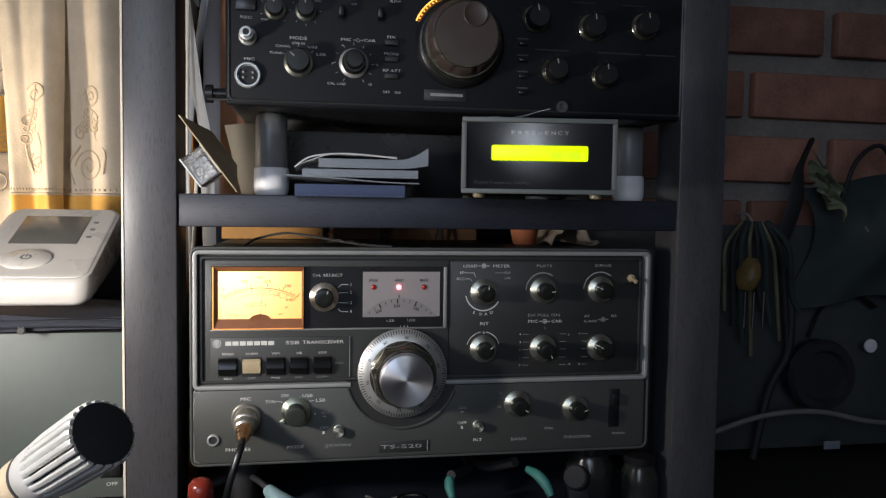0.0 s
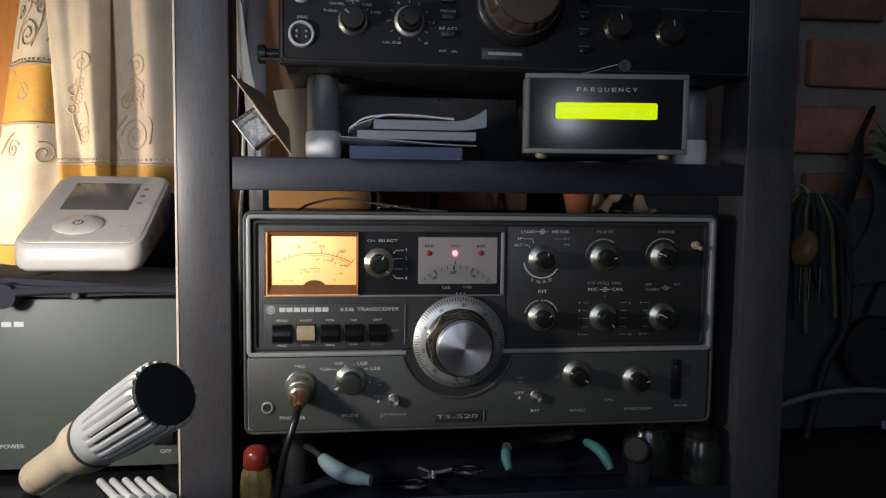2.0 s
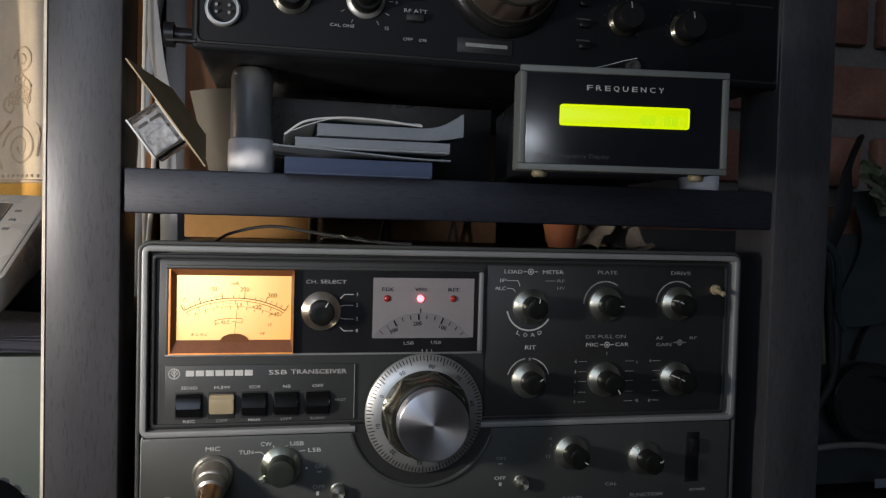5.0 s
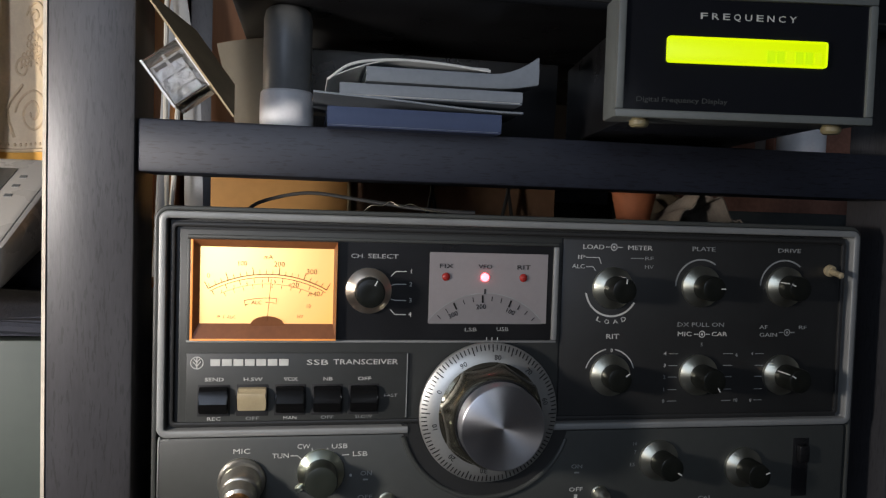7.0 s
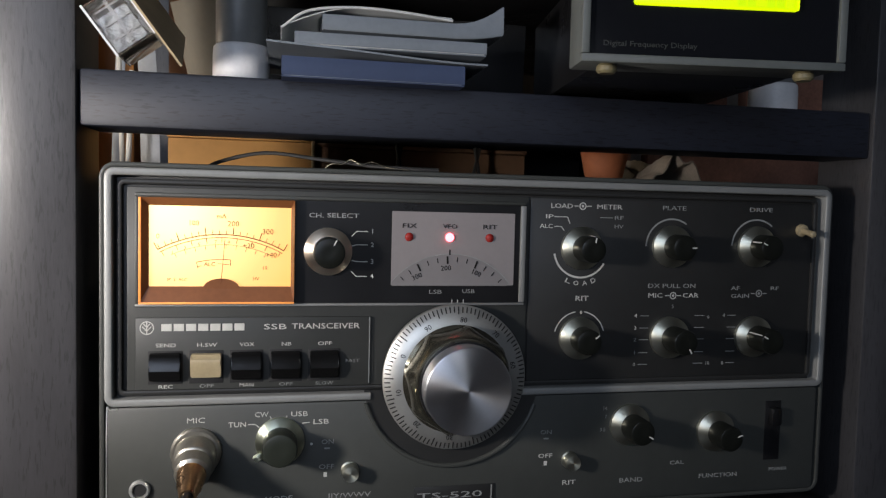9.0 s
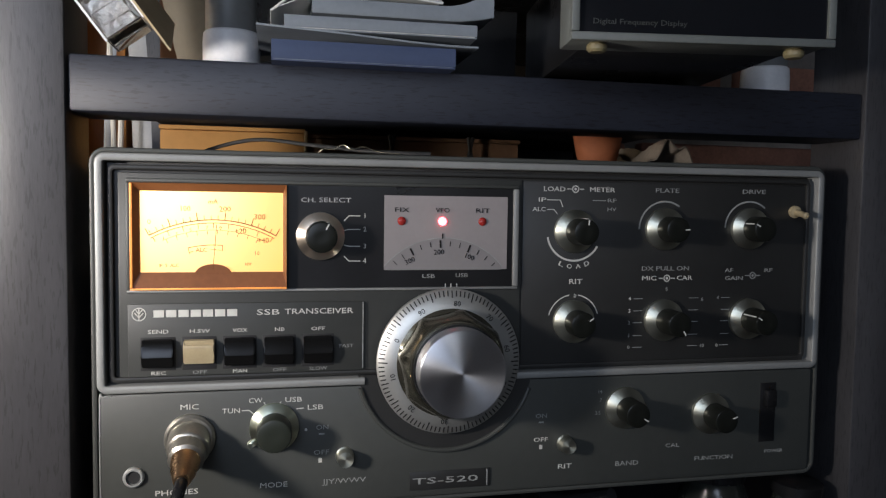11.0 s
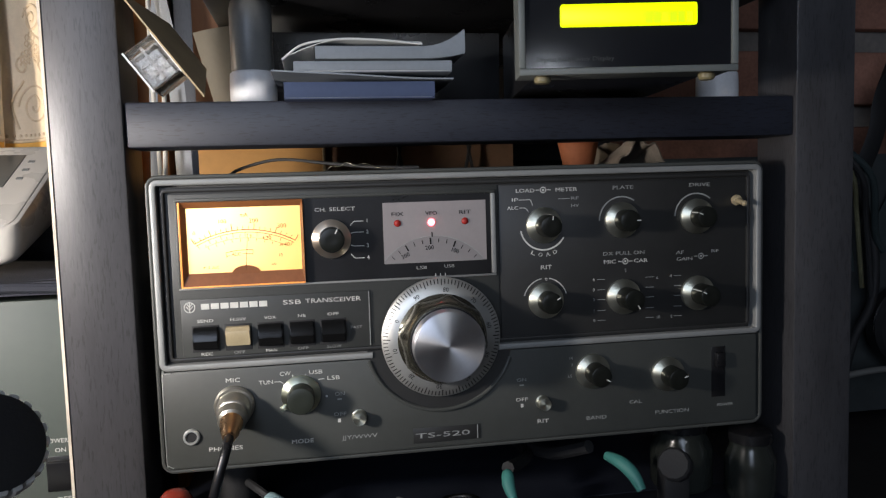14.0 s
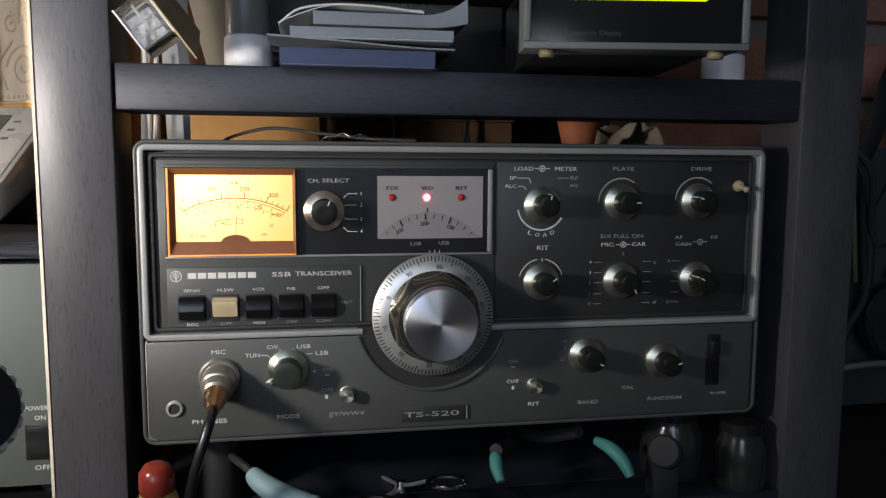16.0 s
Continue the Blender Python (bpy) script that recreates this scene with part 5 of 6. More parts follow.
def wedge(rings, radius):
    """A sloping slab with rounded plan corners; rings of (inset, share of height, extra height)."""
    bm = bmesh.new()
    loops = []
    for inset, share, extra in rings:
        loop = []
        rr = max(0.002, radius - inset)
        for cx, cy, a0 in ((W2 - inset - rr, DEP - inset - rr, 0), (-W2 + inset + rr, DEP - inset - rr, 90), (-W2 + inset + rr, inset + rr, 180), (W2 - inset - rr, inset + rr, 270)):
            for k in range(9):
                a = radians(a0 + 90 * k / 8)
                x, y = cx + rr * math.cos(a), cy + rr * math.sin(a)
                low, high = 0.030 * y / DEP, HF + (HB - HF) * y / DEP
                loop.append(bm.verts.new((x, y, low + (high - low) * share + extra)))
        loops.append(loop)
    n = len(loops[0])
    for p, q in zip(loops, loops[1:]):
        for k in range(n):
            bm.faces.new((p[k], p[(k + 1) % n], q[(k + 1) % n], q[k]))
    bm.faces.new(loops[0][::-1])
    bm.faces.new(loops[-1])
    return bm


part("body", wedge(((0.010, 0.0, 0.0), (0.0045, 0.0, 0.0008), (0.0018, 0.0, 0.0030), (0.0004, 0.25, 0.0), (0.0, 0.55, 0.0), (0.0003, 0.85, 0.0), (0.0012, 0.97, 0.0), (0.0028, 1.0, 0.0)), 0.0125), WHITEG, mon)
sl = math.atan2(HB - HF, DEP)
TOP = Matrix.Translation((0, 0, HF)) @ Matrix.Rotation(sl, 4, "X")
part("top_plate", wedge(((0.0034, 1.0, -0.0006), (0.0034, 1.0, 0.0004), (0.0042, 1.0, 0.0008), (0.0060, 1.0, 0.0009)), 0.0125), WHITEG, mon)
SCRN = mat("grey_lcd_glass", (0.13, 0.125, 0.11), 0.10, var=0.06, scale=20, bump=0)
part("screen", moved(box(-0.0265, 0.0225, 0.052, 0.098, 0.0006, 0.0013, 0.0003), TOP), SCRN, mon, "grey switched-off screen")
part("button", moved(lathe([(0.0175, 0), (0.0175, 0.0010), (0.0160, 0.0020), (0.004, 0.0023)], 48), TOP @ Matrix.Translation((-0.006, 0.0285, 0.0006)) @ Matrix.Diagonal((1, 0.8, 1, 1))), WHITEG, mon, "large oval start button")
arcm = mat("grey_symbol_ink", (0.10, 0.10, 0.10), 0.6, var=0.1, bump=0)
bms = []
for i in range(14):
    a = radians(125 + 290 * i / 13)
    bms.append(moved(box(-0.0007, 0.0007, -0.0004, 0.0004, 0, 0.0002), TOP @ Matrix.Translation((-0.006 + 0.0032 * math.cos(a), 0.0285 + 0.0032 * math.sin(a), 0.0029))))
bms.append(moved(box(-0.0004, 0.0004, 0.0005, 0.0042, 0, 0.0002), TOP @ Matrix.Translation((-0.006, 0.0285, 0.0029))))
part("power_symbol", join(*bms), arcm, mon)
for y in (0.062, 0.074, 0.086):
    part("side_mark", moved(box(0.0265, 0.0300, y, y + 0.003, 0.0006, 0.0012), TOP), GREYP, mon)

# desk microphone
C = Vector((-0.0195, -0.150, 0.868))
R = C + (Vector((-0.0530, -0.120, 0.8425)) - C) * 1.22
ax = (C - R).normalized()
q = ax.to_track_quat("Z", "Y").to_matrix().to_4x4()
mic2 = thing("desk_microphone", Matrix.Translation(R) @ q, "desk microphone with slotted chrome head and beige handle", "microphone")
HL = (C - R).length
BEIGE = mat("beige_microphone_body", (0.41, 0.34, 0.24), 0.28, var=0.08, scale=30, bump=0.03)
part("head_core", lathe([(0.0122, 0.0), (0.0138, HL * 0.6), (0.0142, HL - 0.001), (0.0120, HL + 0.0002)], 48), BLACKM, mic2)
part("grille_mesh", lathe([(0.0150, HL - 0.003), (0.0158, HL - 0.001), (0.0156, HL + 0.0012), (0.0110, HL + 0.0022), (0.001, HL + 0.0026)], 48), BLACKM, mic2, "black mesh front of the head")
part("head_collar", lathe([(0.0140, -0.003), (0.0153, -0.0015), (0.0158, 0.0070), (0.0160, 0.0120), (0.0150, 0.0125)], 48), RIBM, mic2, "silver collar")
part("dark_ring", lathe([(0.0150, -0.0048), (0.0155, -0.0044), (0.0155, -0.0032), (0.0150, -0.0028)], 48), BLACKM, mic2)
rib = bmesh.new()
rows = []
for h, r, w in ((0.0115, 0.0160, 0.00205), (0.0140, 0.0163, 0.00150), (0.0240, 0.0170, 0.00150), (HL - 0.006, 0.0176, 0.00155), (HL - 0.0020, 0.0177, 0.00160), (HL + 0.0006, 0.0170, 0.00150)):
    rows.append([rib.verts.new((x, y, h)) for x, y in ((r - 0.0032, -w), (r - 0.0006, -w), (r, -w * 0.55), (r, w * 0.55), (r - 0.0006, w), (r - 0.0032, w))])
for p, q in zip(rows, rows[1:]):
    for k in range(5):
        rib.faces.new((p[k], p[k + 1], q[k + 1], q[k]))
rib.faces.new(rows[0][::-1])
rib.faces.new(rows[-1])
for i in range(22):
    part("head_rib", rib.copy(), RIBM, mic2, at=Matrix.Rotation(2 * math.pi * i / 22, 4, "Z"))
rib.free()
part("neck", lathe([(0.0102, -0.075), (0.0108, -0.050), (0.0112, -0.029), (0.0134, -0.0245), (0.0146, -0.020), (0.0150, -0.012), (0.0152, -0.0048)], 40), BEIGE, mic2, "beige plastic handle")
base = thing("microphone_stand", pose(-0.19, -0.17, 0.65), "black microphone stand on the desk", "microphone stand")
part("base_plate", lathe([(0.060, 0), (0.062, 0.004), (0.058, 0.014), (0.010, 0.018)], 48), BLACK, base)
END = R - ax * 0.072
part("stem", tube([(0, 0, 0.016), (0.0, 0.02, 0.07), (END.x + 0.19 - 0.02, END.y + 0.17 + 0.01, END.z - 0.65 - 0.03), (END.x + 0.19, END.y + 0.17, END.z - 0.65)], 0.006, 12), BLACK, base)

# curtain of white lace over an ochre lining, in three drops
LACE = mat("white_lace_fabric", (0.62, 0.53, 0.41), 0.85, var=0.12, scale=40, bump=0.3, trans=0.0)
OCHRE = mat("ochre_fabric", (0.62, 0.34, 0.07), 0.8, var=0.15, scale=30, bump=0.15)
THREAD = mat("embroidery_thread", (0.52, 0.42, 0.30), 0.7, var=0.1, scale=200, bump=0.1)
THREADD = mat("grey_embroidery_thread", (0.33, 0.275, 0.20), 0.7, var=0.1, scale=200, bump=0.1)


def curtain_drop(x0, x1, y0, z0, z1, folds, amp, seed, thread, band, label, lean=0.0, narrow=0.16, vines=(), flowers=()):
    t = thing("curtain", pose(0, 0, 0), label, "curtain", "curtain drops")

    def f(x_, z_):
        u = (x_ - x0) / (x1 - x0)
        k = (z_ - z0) / (z1 - z0)
        return y0 + 0.020 * abs(2 * u - 1) ** 4 - amp * (0.55 + 0.45 * math.cos(2 * math.pi * folds * u + seed)) - 0.004 * math.sin(9 * k + 5 * u + seed) - 0.0025 * math.sin(23 * u + 3 * k + seed) * k

    def at(u, k):
        w = 1 - narrow * k
        x = (x0 + x1) / 2 + (x1 - x0) * (u - 0.5) * w + lean * k
        return x, f(x0 + (x1 - x0) * u, z0 + (z1 - z0) * k), z0 + (z1 - z0) * k

    kb = 0.028 / (z1 - z0)
    part("lace_panel", sheet(lambda u, v: at(u, kb + (1 - kb) * v), 60, 40, 0.0006), LACE, t)
    part("hem_band", sheet(lambda u, v: at(u, kb * v * 0.97), 60, 4, 0.0006), OCHRE, t, "ochre hem band")
    if band:
        ka, kc = (band[0] - z0) / (z1 - z0), (band[1] - z0) / (z1 - z0)
        part("ochre_band", sheet(lambda u, v: (at(u, ka + (kc - ka) * v)[0], at(u, ka + (kc - ka) * v)[1] - 0.0012, at(u, ka + (kc - ka) * v)[2]), 60, 10, 0.0004), OCHRE, t, "ochre see-through band")
        for e in (ka, kc):
            part("band_edge", tube([Vector(at(i / 24, e)) + Vector((0, -0.002, 0)) for i in range(25)], 0.0016, 6, 1), thread, t)
    part("hem_edge", tube([Vector(at(i / 24, kb)) + Vector((0, -0.001, 0)) for i in range(25)], 0.0010, 6, 1), thread, t)

    def scroll(cu, cz, r, turns, flip, start=0.0):
        pts = []
        for i in range(int(14 * turns) + 1):
            a = start + flip * 2 * math.pi * i / 14
            rr = r * (1 - 0.86 * i / (14 * turns))
            u = cu + rr * math.cos(a) / (x1 - x0)
            k = (cz + rr * math.sin(a) - z0) / (z1 - z0)
            p = at(min(0.995, max(0.005, u)), k)
            pts.append((p[0], p[1] - 0.0009, p[2]))
        part("embroidered_scroll", tube(pts, 0.00085 if thread is THREADD else 0.0011, 5, 2), thread, t)

    def place(cx, cz, lift=0.0009):
        """A point of the cloth from the share of its width and the height."""
        p = at(min(0.995, max(0.005, cx)), (cz - z0) / (z1 - z0))
        return (p[0], p[1] - lift, p[2])

    tr = 0.0008 if thread is THREADD else 0.0012
    for c in vines:
        part("embroidered_vine", tube([place(u, z) for u, z in c], tr, 5, 4), thread, t)
    for cu, cz, r in flowers:
        for i in range(6):
            a = 2 * math.pi * i / 6 + 0.3
            ring = [place(cu + (r * math.cos(a) + 0.5 * r * math.cos(b)) / (x1 - x0), cz + r * math.sin(a) + 0.5 * r * math.sin(b)) for b in (2 * math.pi * j / 8 for j in range(9))]
            part("embroidered_petal", tube(ring, tr * 0.6, 5, 1), thread, t)
    if band:
        for i in range(22):
            part("hem_bead", moved(lathe([(0.0004, -0.0014), (0.0013, -0.0007), (0.0013, 0.0007), (0.0004, 0.0014)], 8), Matrix.Translation(place((i + 0.5) / 22, band[1] + 0.0045))), thread, t)
    return t, at, scroll


lt, la, ls = curtain_drop(-0.312, -0.185, 0.30, 0.880, 1.40, 1.7, 0.016, 2.4, THREADD, (1.030, 1.088), "white lace curtain with an ochre see-through band", lean=0.066, narrow=0.45,
                          vines=(((0.30, 1.105), (0.38, 1.130), (0.36, 1.160), (0.28, 1.180), (0.34, 1.200)), ((0.44, 1.11), (0.52, 1.13), (0.50, 1.15)), ((0.10, 1.105), (0.12, 1.125), (0.24, 1.145), (0.22, 1.175), (0.26, 1.21)), ((0.08, 1.084), (0.26, 1.065), (0.40, 1.040)), ((0.05, 1.00), (0.20, 1.020), (0.45, 1.026))), flowers=((0.22, 1.158, 0.006), (0.33, 1.152, 0.007), (0.30, 1.172, 0.006), (0.40, 1.166, 0.005), (0.26, 1.05, 0.004), (0.55, 1.045, 0.006)))
for a in ((0.24, 1.117, 0.015, 1.9, -1, 3.0), (0.22, 1.184, 0.009, 1.6, 1, 0.5), (0.10, 1.140, 0.008, 1.6, -1, 2.5), (0.36, 1.142, 0.008, 1.5, 1, 0.2), (0.22, 1.004, 0.010, 1.6, 1, 0.4), (0.26, 1.060, 0.010, 1.5, -1, 2.0), (0.50, 1.00, 0.012, 1.5, -1, 2.0)):
    ls(*a)
mt, ma, ms = curtain_drop(-0.210, -0.166, 0.285, 0.890, 1.40, 0.9, 0.032, 1.1, THREAD, (0.968, 0.990), "white lace curtain with raised scroll embroidery", lean=-0.014, narrow=-0.8,
                          vines=(((0.42, 1.010), (0.30, 1.035), (0.36, 1.055), (0.55, 1.075), (0.62, 1.098)), ((0.66, 1.02), (0.72, 1.036), (0.62, 1.05))), flowers=((0.42, 1.056, 0.0045), (0.50, 1.070, 0.004)))
for a in ((0.55, 1.020, 0.011, 1.8, 1, 2.0), (0.60, 1.088, 0.011, 1.5, -1, 2.6), (0.38, 1.062, 0.008, 1.4, 1, 0.0), (0.30, 1.045, 0.006, 1.3, -1, 1.0)):
    ms(*a)
rt, ra, rs = curtain_drop(-0.182, -0.070, 0.285, 0.890, 1.40, 1.6, 0.027, 1.0, THREAD, (0.968, 0.990), "white lace curtain with large raised scroll embroidery", lean=0.0,
                          vines=(((0.20, 1.000), (0.15, 1.022), (0.26, 1.040)), ((0.52, 1.010), (0.54, 1.032), (0.44, 1.048), (0.48, 1.066), (0.38, 1.078), (0.33, 1.096)), ((0.78, 1.00), (0.74, 1.03), (0.86, 1.05), (0.80, 1.075), (0.88, 1.095))), flowers=((0.36, 1.070, 0.0048), (0.30, 1.058, 0.0042), (0.85, 1.066, 0.0050), (0.42, 1.060, 0.0036)))
for a in ((0.36, 1.018, 0.018, 2.0, -1, 3.1), (0.40, 1.086, 0.012, 1.8, -1, 2.8), (0.26, 1.052, 0.009, 1.5, 1, 0.0), (0.36, 1.062, 0.006, 1.4, -1, 1.5), (0.44, 1.056, 0.006, 1.4, 1, 2.0), (0.80, 1.080, 0.012, 1.6, 1, 0.4), (0.84, 1.045, 0.008, 1.5, -1, 1.0), (0.82, 1.016, 0.013, 1.7, 1, 0.2)):
    rs(*a)
ORANGEW = mat("orange_varnished_wood", (0.50, 0.20, 0.045), 0.4, var=0.25, scale=8, bump=0.05, stretch=(5, 5, 0.6))
solid("wooden_panel_wall", box(-0.90, -0.05, 0.34, 0.40, 0.66, 1.182, 0.002), ORANGEW, "orange varnished wooden panelling under the window", "panelling", kind="structure")
solid("window_sill", box(-0.90, -0.05, 0.318, 0.40, 1.184, 1.209, 0.003), mat("cream_gloss_paint", (0.66, 0.58, 0.42), 0.45, var=0.08, scale=20), "cream painted window sill", "sill", kind="structure")
solid("window_1", box(-0.90, -0.05, 0.385, 0.40, 1.2105, 1.60), mat("dim_window_glass", (0.15, 0.125, 0.10), 0.4, var=0.1, scale=6, bump=0), "dark window pane above the sill", "window", kind="structure")

# ---- tools lying under the radio ----
BLUEG = mat("pale_blue_grip", (0.25, 0.37, 0.39), 0.5, var=0.1, scale=60, bump=0.05)
TEAL = mat("teal_grip", (0.07, 0.27, 0.23), 0.45, var=0.1, scale=60, bump=0.05)


def single_grip(name, pts, grip, label, r=0.0056):
    t = thing(name, pose(0, 0, 0), label, "pliers", "tools under the radio")
    part("grip", tube(pts, r, 14, 8, 0.9, lambda k: 0.75 + 0.4 * math.sin(math.pi * min(1, k * 1.1)) ** 0.6), grip, t, "rubber grip")
    e, d = Vector(pts[0]), (Vector(pts[0]) - Vector(pts[1])).normalized()
    part("shank", tube([e - d * 0.003, e + d * 0.008, e + d * 0.018 + Vector((0, 0.01, -0.006))], 0.0022, 8), BLACKM, t)


single_grip("pale_pliers", [(0.0505, 0.002, 0.7800), (0.058, -0.005, 0.7755), (0.070, -0.012, 0.7715), (0.0840, -0.018, 0.7700)], BLUEG, "pliers with a pale blue-grey curved grip")
tp = thing("teal_pliers", pose(0, 0, 0), "pliers with teal grips under the radio", "pliers", "tools under the radio")
part("grip", tube([(0.184, 0.012, 0.7760), (0.1825, 0.005, 0.7785), (0.1818, 0.0, 0.7745), (0.1830, -0.005, 0.7690)], 0.0035, 12, 6, 1.0, lambda k: 0.7 + 0.35 * math.sin(math.pi * k)), TEAL, tp, "rubber grip")
part("grip", tube([(0.246, 0.016, 0.7805), (0.2505, 0.006, 0.7795), (0.2550, -0.001, 0.7745), (0.258, -0.006, 0.7670)], 0.0039, 12, 6, 1.0, lambda k: 0.7 + 0.35 * math.sin(math.pi * k)), TEAL, tp, "rubber grip")
part("jaw", tube([(0.187, 0.022, 0.7760), (0.205, 0.05, 0.7700), (0.214, 0.08, 0.7640), (0.214, 0.11, 0.7620)], 0.0040, 8), BLACKM, tp)
part("jaw", tube([(0.238, 0.024, 0.7840), (0.224, 0.05, 0.7720), (0.218, 0.08, 0.7660), (0.218, 0.11, 0.7640)], 0.0040, 8), BLACKM, tp)


def scissors(x, y, z, turn):
    t = thing("scissors", Matrix.Translation((x, y, z)) @ Matrix.Rotation(radians(turn), 4, "Z") @ Matrix.Rotation(radians(-14), 4, "X"), "steel scissors with ring handles under the radio", "scissors", "tools under the radio")
    for s in (-1, 1):
        ring = [(0.0200 * s + 0.0105 * math.cos(a), -0.030 + 0.0115 * math.sin(a), 0.002 + 0.0035 * s + 0.10 * (0.0115 * math.sin(a))) for a in (2 * math.pi * i / 18 for i in range(19))]
        part("finger_ring", tube(ring, 0.0013, 8, 2), CHROME, t)
        part("blade", tube([(0.013 * s, -0.020, 0.002 + 0.0035 * s), (0.002 * s, 0.0, 0.001 * s), (-0.004 * s, 0.030, 0.001 * s), (-0.005 * s, 0.055, 0.001 * s)], 0.0026, 8, 6, 0.4), SILVER, t)
    part("screw", lathe([(0.0026, -0.003), (0.0026, 0.0032), (0.002, 0.0038)], 14), CHROME, t)


scissors(0.132, 0.026, 0.7560, 4)
GLASSY = mat("amber_resin", (0.70, 0.52, 0.16), 0.12, var=0.4, scale=45, bump=0.9, trans=0.60)
REDG = mat("red_plastic", (0.22, 0.028, 0.016), 0.25, var=0.15, scale=60, bump=0.05)
scr2 = thing("screwdriver", pose(0.0085, -0.024, 0.7506), "screwdriver handle of clear amber plastic with red end", "screwdriver")
part("handle", lathe([(0.0090, 0.0), (0.0104, 0.004), (0.0106, 0.024), (0.0094, 0.031), (0.0080, 0.034)], 36, lambda a, h: 1 - 0.07 * max(0, math.cos(6 * a)) ** 2), GLASSY, scr2)
part("end_cap", lathe([(0.0078, 0.0335), (0.0084, 0.037), (0.0080, 0.044), (0.0054, 0.0475), (0.002, 0.0485)], 30), REDG, scr2, "red plastic end")
DARKJ = mat("dark_smoked_plastic", (0.022, 0.025, 0.022), 0.2, var=0.2, scale=40, bump=0.05)
for x, y, r, h in ((0.303, 0.035, 0.019, 0.036), (0.335, 0.010, 0.015, 0.034)):
    j = thing("round_jar", pose(x, y, 0.7503), "small dark round jar under the radio", "jar", "jars under the radio")
    part("jar_body", lathe([(r * 0.9, 0), (r, 0.003), (r, h * 0.7), (r * 0.8, h * 0.9), (r * 0.78, h)], 32), DARKJ, j)
    part("lid", lathe([(r * 0.82, h), (r * 0.84, h + 0.001), (r * 0.84, h + 0.006), (r * 0.7, h + 0.007)], 32), BLACK, j)
nk = thing("spare_control_knob", pose(0.281, -0.004, 0.7503), "loose black knob with ribbed silver edge", "knob")
part("knob_body", moved(lathe([(0.0085, 0), (0.0092, 0.003), (0.0092, 0.012), (0.0080, 0.0135)], 36, lambda a, h: 1 + 0.025 * math.cos(24 * a)), Matrix.Translation((0, 0, 0.028)) @ Matrix.Rotation(radians(60), 4, "X") @ Matrix.Rotation(radians(-35), 4, "Y")), BLACKM, nk)
part("stand_block", box(-0.008, 0.008, 0.0, 0.012, 0.0, 0.026, 0.002), BLACKM, nk)

# ---- right of the rack: brick wall and hung clutter ----
board = solid("pegboard", box(0.43, 1.45, 0.385, 0.400, 0.66, 0.965, 0.002), mat("dark_pegboard", (0.040, 0.047, 0.048), 0.6, var=0.3, scale=9), "dark board fixed to the brick wall", "board", kind="structure")
YEL = mat("yellow_rubber", (0.18, 0.115, 0.035), 0.5, var=0.5, scale=60, bump=0.3)
OLIVE = mat("olive_plastic", (0.13, 0.125, 0.07), 0.45, var=0.35, scale=50, bump=0.2)
DKT = mat("dark_teal_cloth", (0.022, 0.035, 0.036), 0.8, var=0.3, scale=30, bump=0.3)
PHX, PHY = 0.635, 0.36
hang = thing("hanging_bundle", pose(PHX, PHY, 0.95), "bundle of yellow and olive cable ends hanging from a hook", "cable bundle")
part("hook", tube([(0, 0.025, 0.03), (0, 0.0, 0.03), (0, -0.012, 0.022), (0, -0.014, 0.012)], 0.0016, 8), SILVER, hang)
for i in range(9):
    a = i * 0.7
    x = -0.035 + 0.012 * i
    part("cable_loop", tube([(x * 0.3, -0.010 - 0.001 * i, 0.020), (x * 0.8 - 0.006, -0.012 - 0.002 * i, -0.010 + 0.004 * math.sin(a)), (x, -0.012, -0.050 - 0.012 * (i % 3)), (x * 1.1 + 0.006, -0.010, -0.095 - 0.02 * (i % 4))], 0.0026 + 0.0006 * (i % 3), 8), (OLIVE, BLACKM, DKT)[i % 3], hang)
part("plug", lathe([(0.008, -0.018), (0.013, -0.011), (0.0155, 0.003), (0.012, 0.016), (0.007, 0.024)], 24, lambda a, h: 1 + 0.08 * math.sin(3 * a)), YEL, hang, "yellow plug", at=pose(-0.006, -0.020, -0.050, 0, 12, 0))
for x in (-0.010, 0.002, 0.016):
    part("pin", tube([(x, -0.02, -0.07), (x - 0.002, -0.022, -0.115)], 0.0012, 6), CHROME, hang)
bag = thing("hanging_cloth_bag", pose(0.729, 0.35, 0.99), "dark cloth bag hanging against the bricks", "bag")
part("bag_body", sheet(lambda u, v: (-0.01 + 0.22 * u + 0.02 * math.sin(4 * v), 0.02 - 0.03 * math.sin(math.pi * u) - 0.006 * math.sin(11 * u + 6 * v), 0.035 - 0.16 * v - 0.01 * math.cos(6 * u)), 24, 18, 0.002), DKT, bag)
part("strap", tube([(-0.050, 0.0, -0.045), (-0.040, -0.01, 0.0), (-0.030, -0.005, 0.05), (-0.012, 0.0, 0.085)], 0.012, 8, 6, 0.3), BLACKM, bag)
part("strap", tube([(0.03, -0.004, 0.00), (0.05, -0.006, 0.06), (0.09, -0.004, 0.08), (0.12, 0.0, 0.02)], 0.003, 8), BLACKM, bag)
GREENL = mat("pale_green_leaf", (0.14, 0.165, 0.095), 0.6, var=0.4, scale=60, bump=0.2)
solid("green_packet", sheet(lambda u, v: (0.690 + 0.034 * u + 0.020 * v + 0.003 * math.sin(13 * v + 4 * u), 0.315 + 0.007 * math.sin(9 * u + 4 * v) + 0.004 * math.sin(17 * v - 6 * u), 1.045 - 0.060 * v * (0.7 + 0.3 * u) - 0.010 * u + 0.004 * math.sin(11 * u)), 20, 20, 0.001), GREENL, "crumpled pale green packet tucked into the bag", "packet")
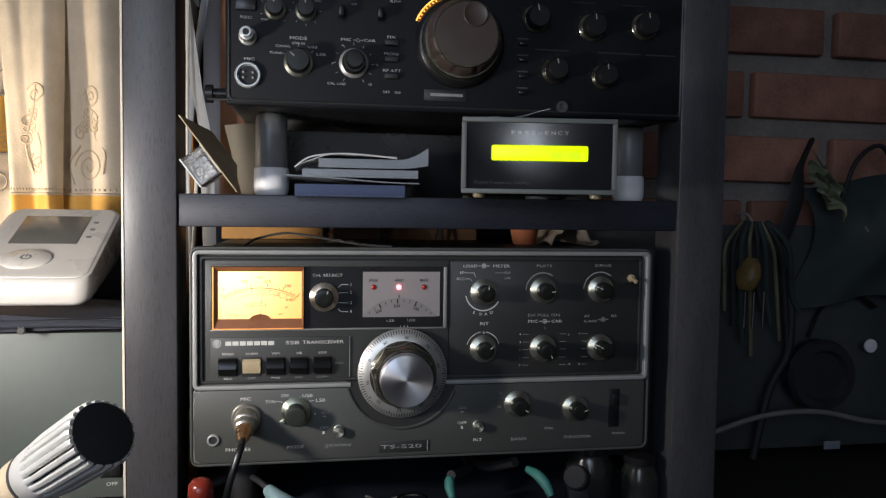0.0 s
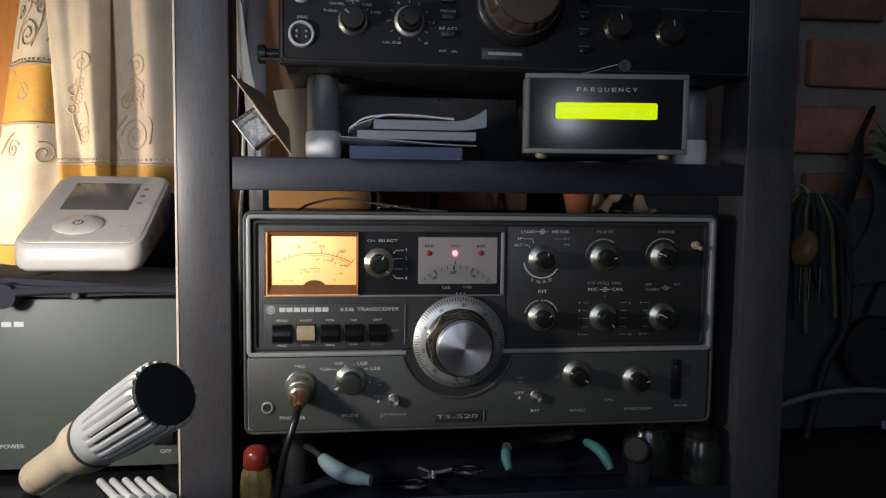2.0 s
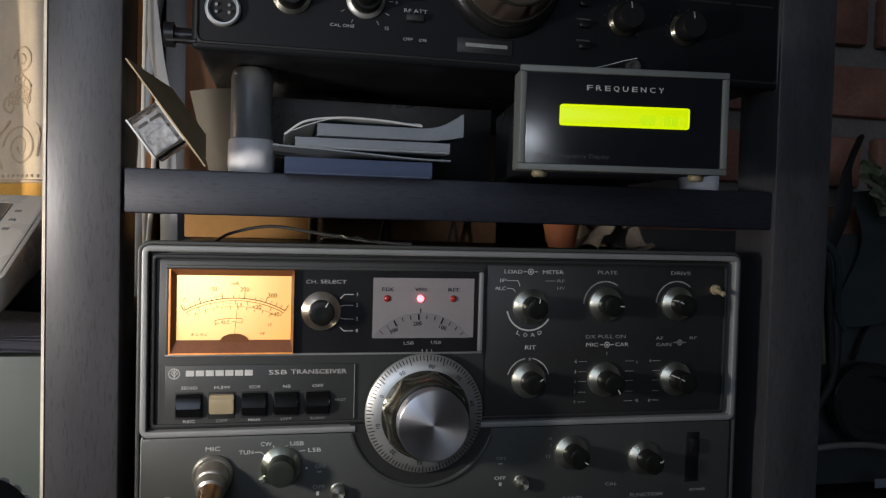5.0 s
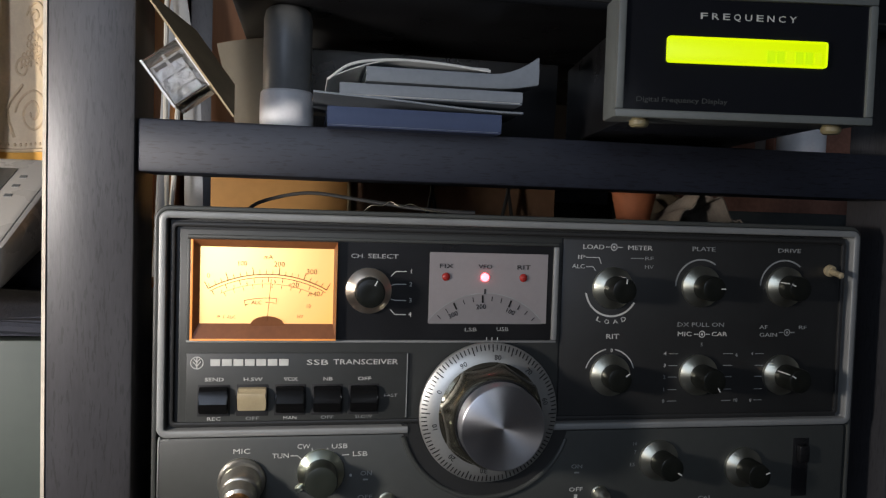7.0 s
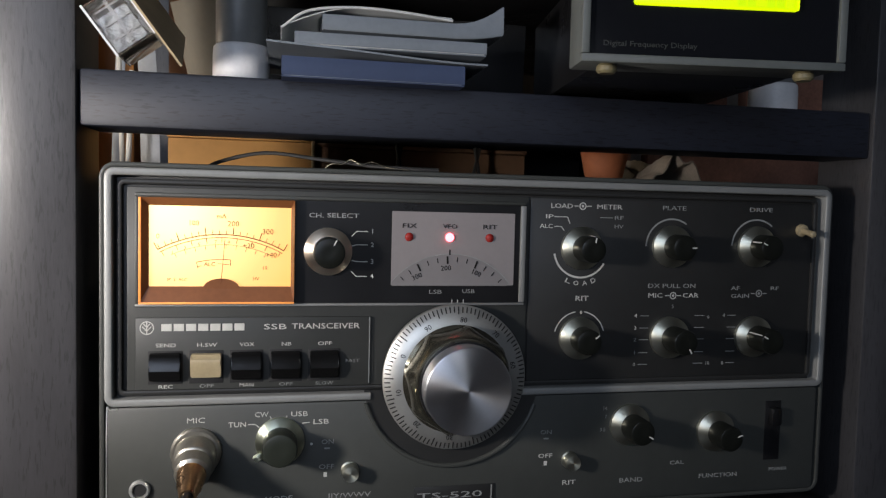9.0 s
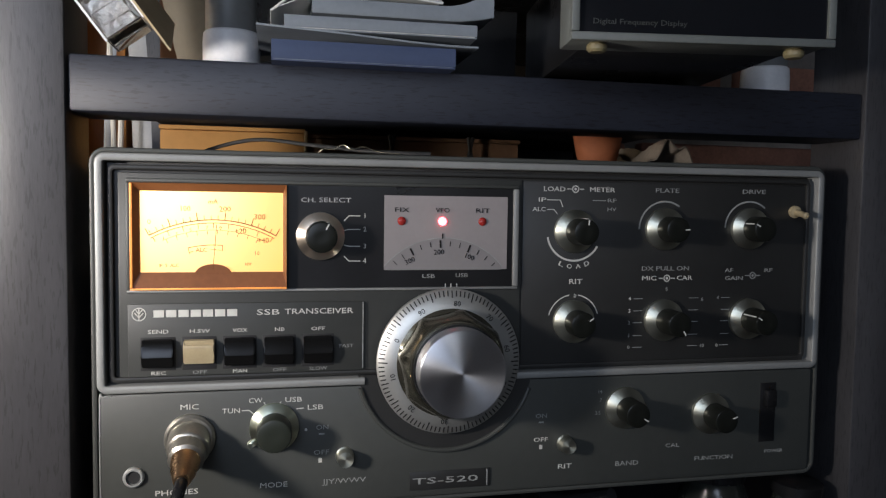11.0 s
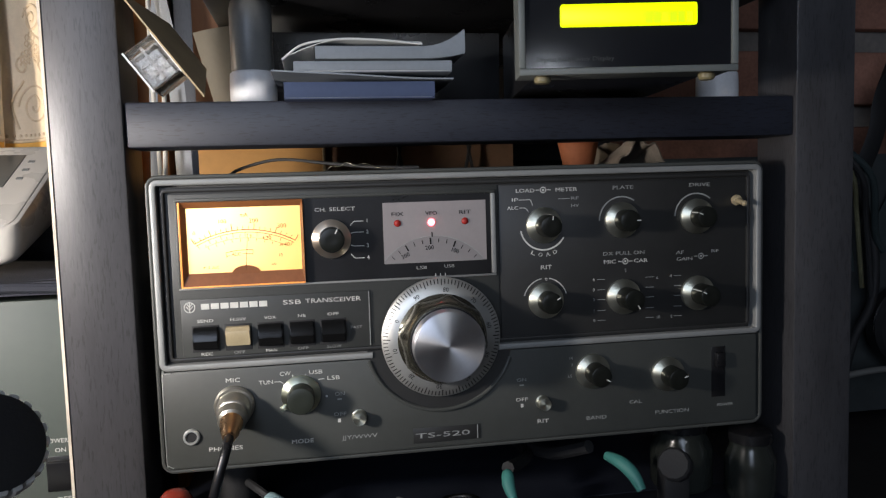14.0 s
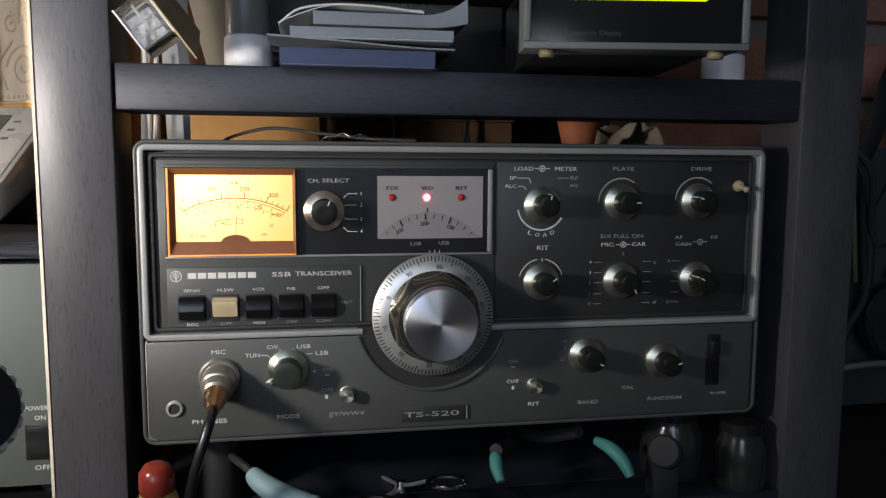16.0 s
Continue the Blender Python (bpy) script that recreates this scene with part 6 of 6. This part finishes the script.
hp = thing("headphones", pose(0.738, 0.36, 0.77), "black round headphones hung on the board", "headphones")
part("ear_cup", moved(lathe([(0.040, 0), (0.046, 0.004), (0.046, 0.016), (0.040, 0.022), (0.030, 0.020), (0.026, 0.012)], 48), FRONT), BLACK, hp)
part("ear_pad", moved(lathe([(0.044, 0.017), (0.0475, 0.020), (0.044, 0.027), (0.034, 0.027), (0.030, 0.020)], 48), FRONT), BLACKM, hp)
part("headband", tube([(0, 0.01, 0.046), (0.02, 0.012, 0.085), (0.06, 0.012, 0.105), (0.10, 0.012, 0.085)], 0.006, 8, 6, 0.4), BLACK, hp)
part("badge_cap", moved(lathe([(0.009, 0), (0.009, 0.003), (0.006, 0.004)], 20), Matrix.Translation((0.082, -0.004, 0.035)) @ FRONT), WHITEP, hp)
solid("grey_cable", tube([(0.58, 0.34, 0.698), (0.65, 0.33, 0.722), (0.72, 0.32, 0.728), (0.80, 0.32, 0.712), (0.93, 0.33, 0.698), (1.08, 0.34, 0.656)], 0.0036, 10), mat("grey_cable_sheath", (0.15, 0.15, 0.14), 0.5, var=0.15), "grey cable looping over the desk", "cable")
solid("white_cable_tag", box(0.728, 0.751, 0.316, 0.318, 0.6795, 0.690, 0.0005), PAPERB, "small white tag on a cable", "tag")
hose = solid("black_hose", tube([(0.69, 0.37, 0.93), (0.70, 0.355, 0.86), (0.695, 0.35, 0.80), (0.67, 0.35, 0.75), (0.65, 0.35, 0.66)], 0.005, 10), BLACKM, "thin black hose hanging down the board", "hose")
solid("curved_wire", tube([(0.80, 0.35, 0.965), (0.835, 0.345, 0.92), (0.85, 0.34, 0.86), (0.85, 0.34, 0.80), (0.87, 0.35, 0.66)], 0.0018, 8), bpy.data.materials["grey_cable_sheath"], "thin curved grey wire", "wire")

BRICK = mat("red_brick", (0.27, 0.13, 0.09), 0.85, var=0.4, scale=22, bump=0.5, rand=0.28)
proto = None
PITCH, LONG = 0.087, 0.215
for r in range(-4, 7):
    zc = 1.142 + PITCH * r
    for c in range(-3, 7):
        xc = 0.55 + (LONG + 0.018) * c + (0.116 if r % 2 else 0)
        if xc < 0.30 or zc > 1.62:
            continue
        if proto is None:
            ob = part("brick", box(-LONG / 2, LONG / 2, -0.012, 0.006, -0.031, 0.031, 0.004, 2), BRICK, back_wall)
            proto = ob.data
        else:
            ob = new("brick", proto)
            ob.parent = back_wall
        ob.matrix_basis = pose(xc + 0.003 * math.sin(9 * r + 5 * c), 0.4215 + 0.002 * math.sin(3 * r + 7 * c), zc, 0, 0.6 * math.sin(5 * r + 2 * c), 0)
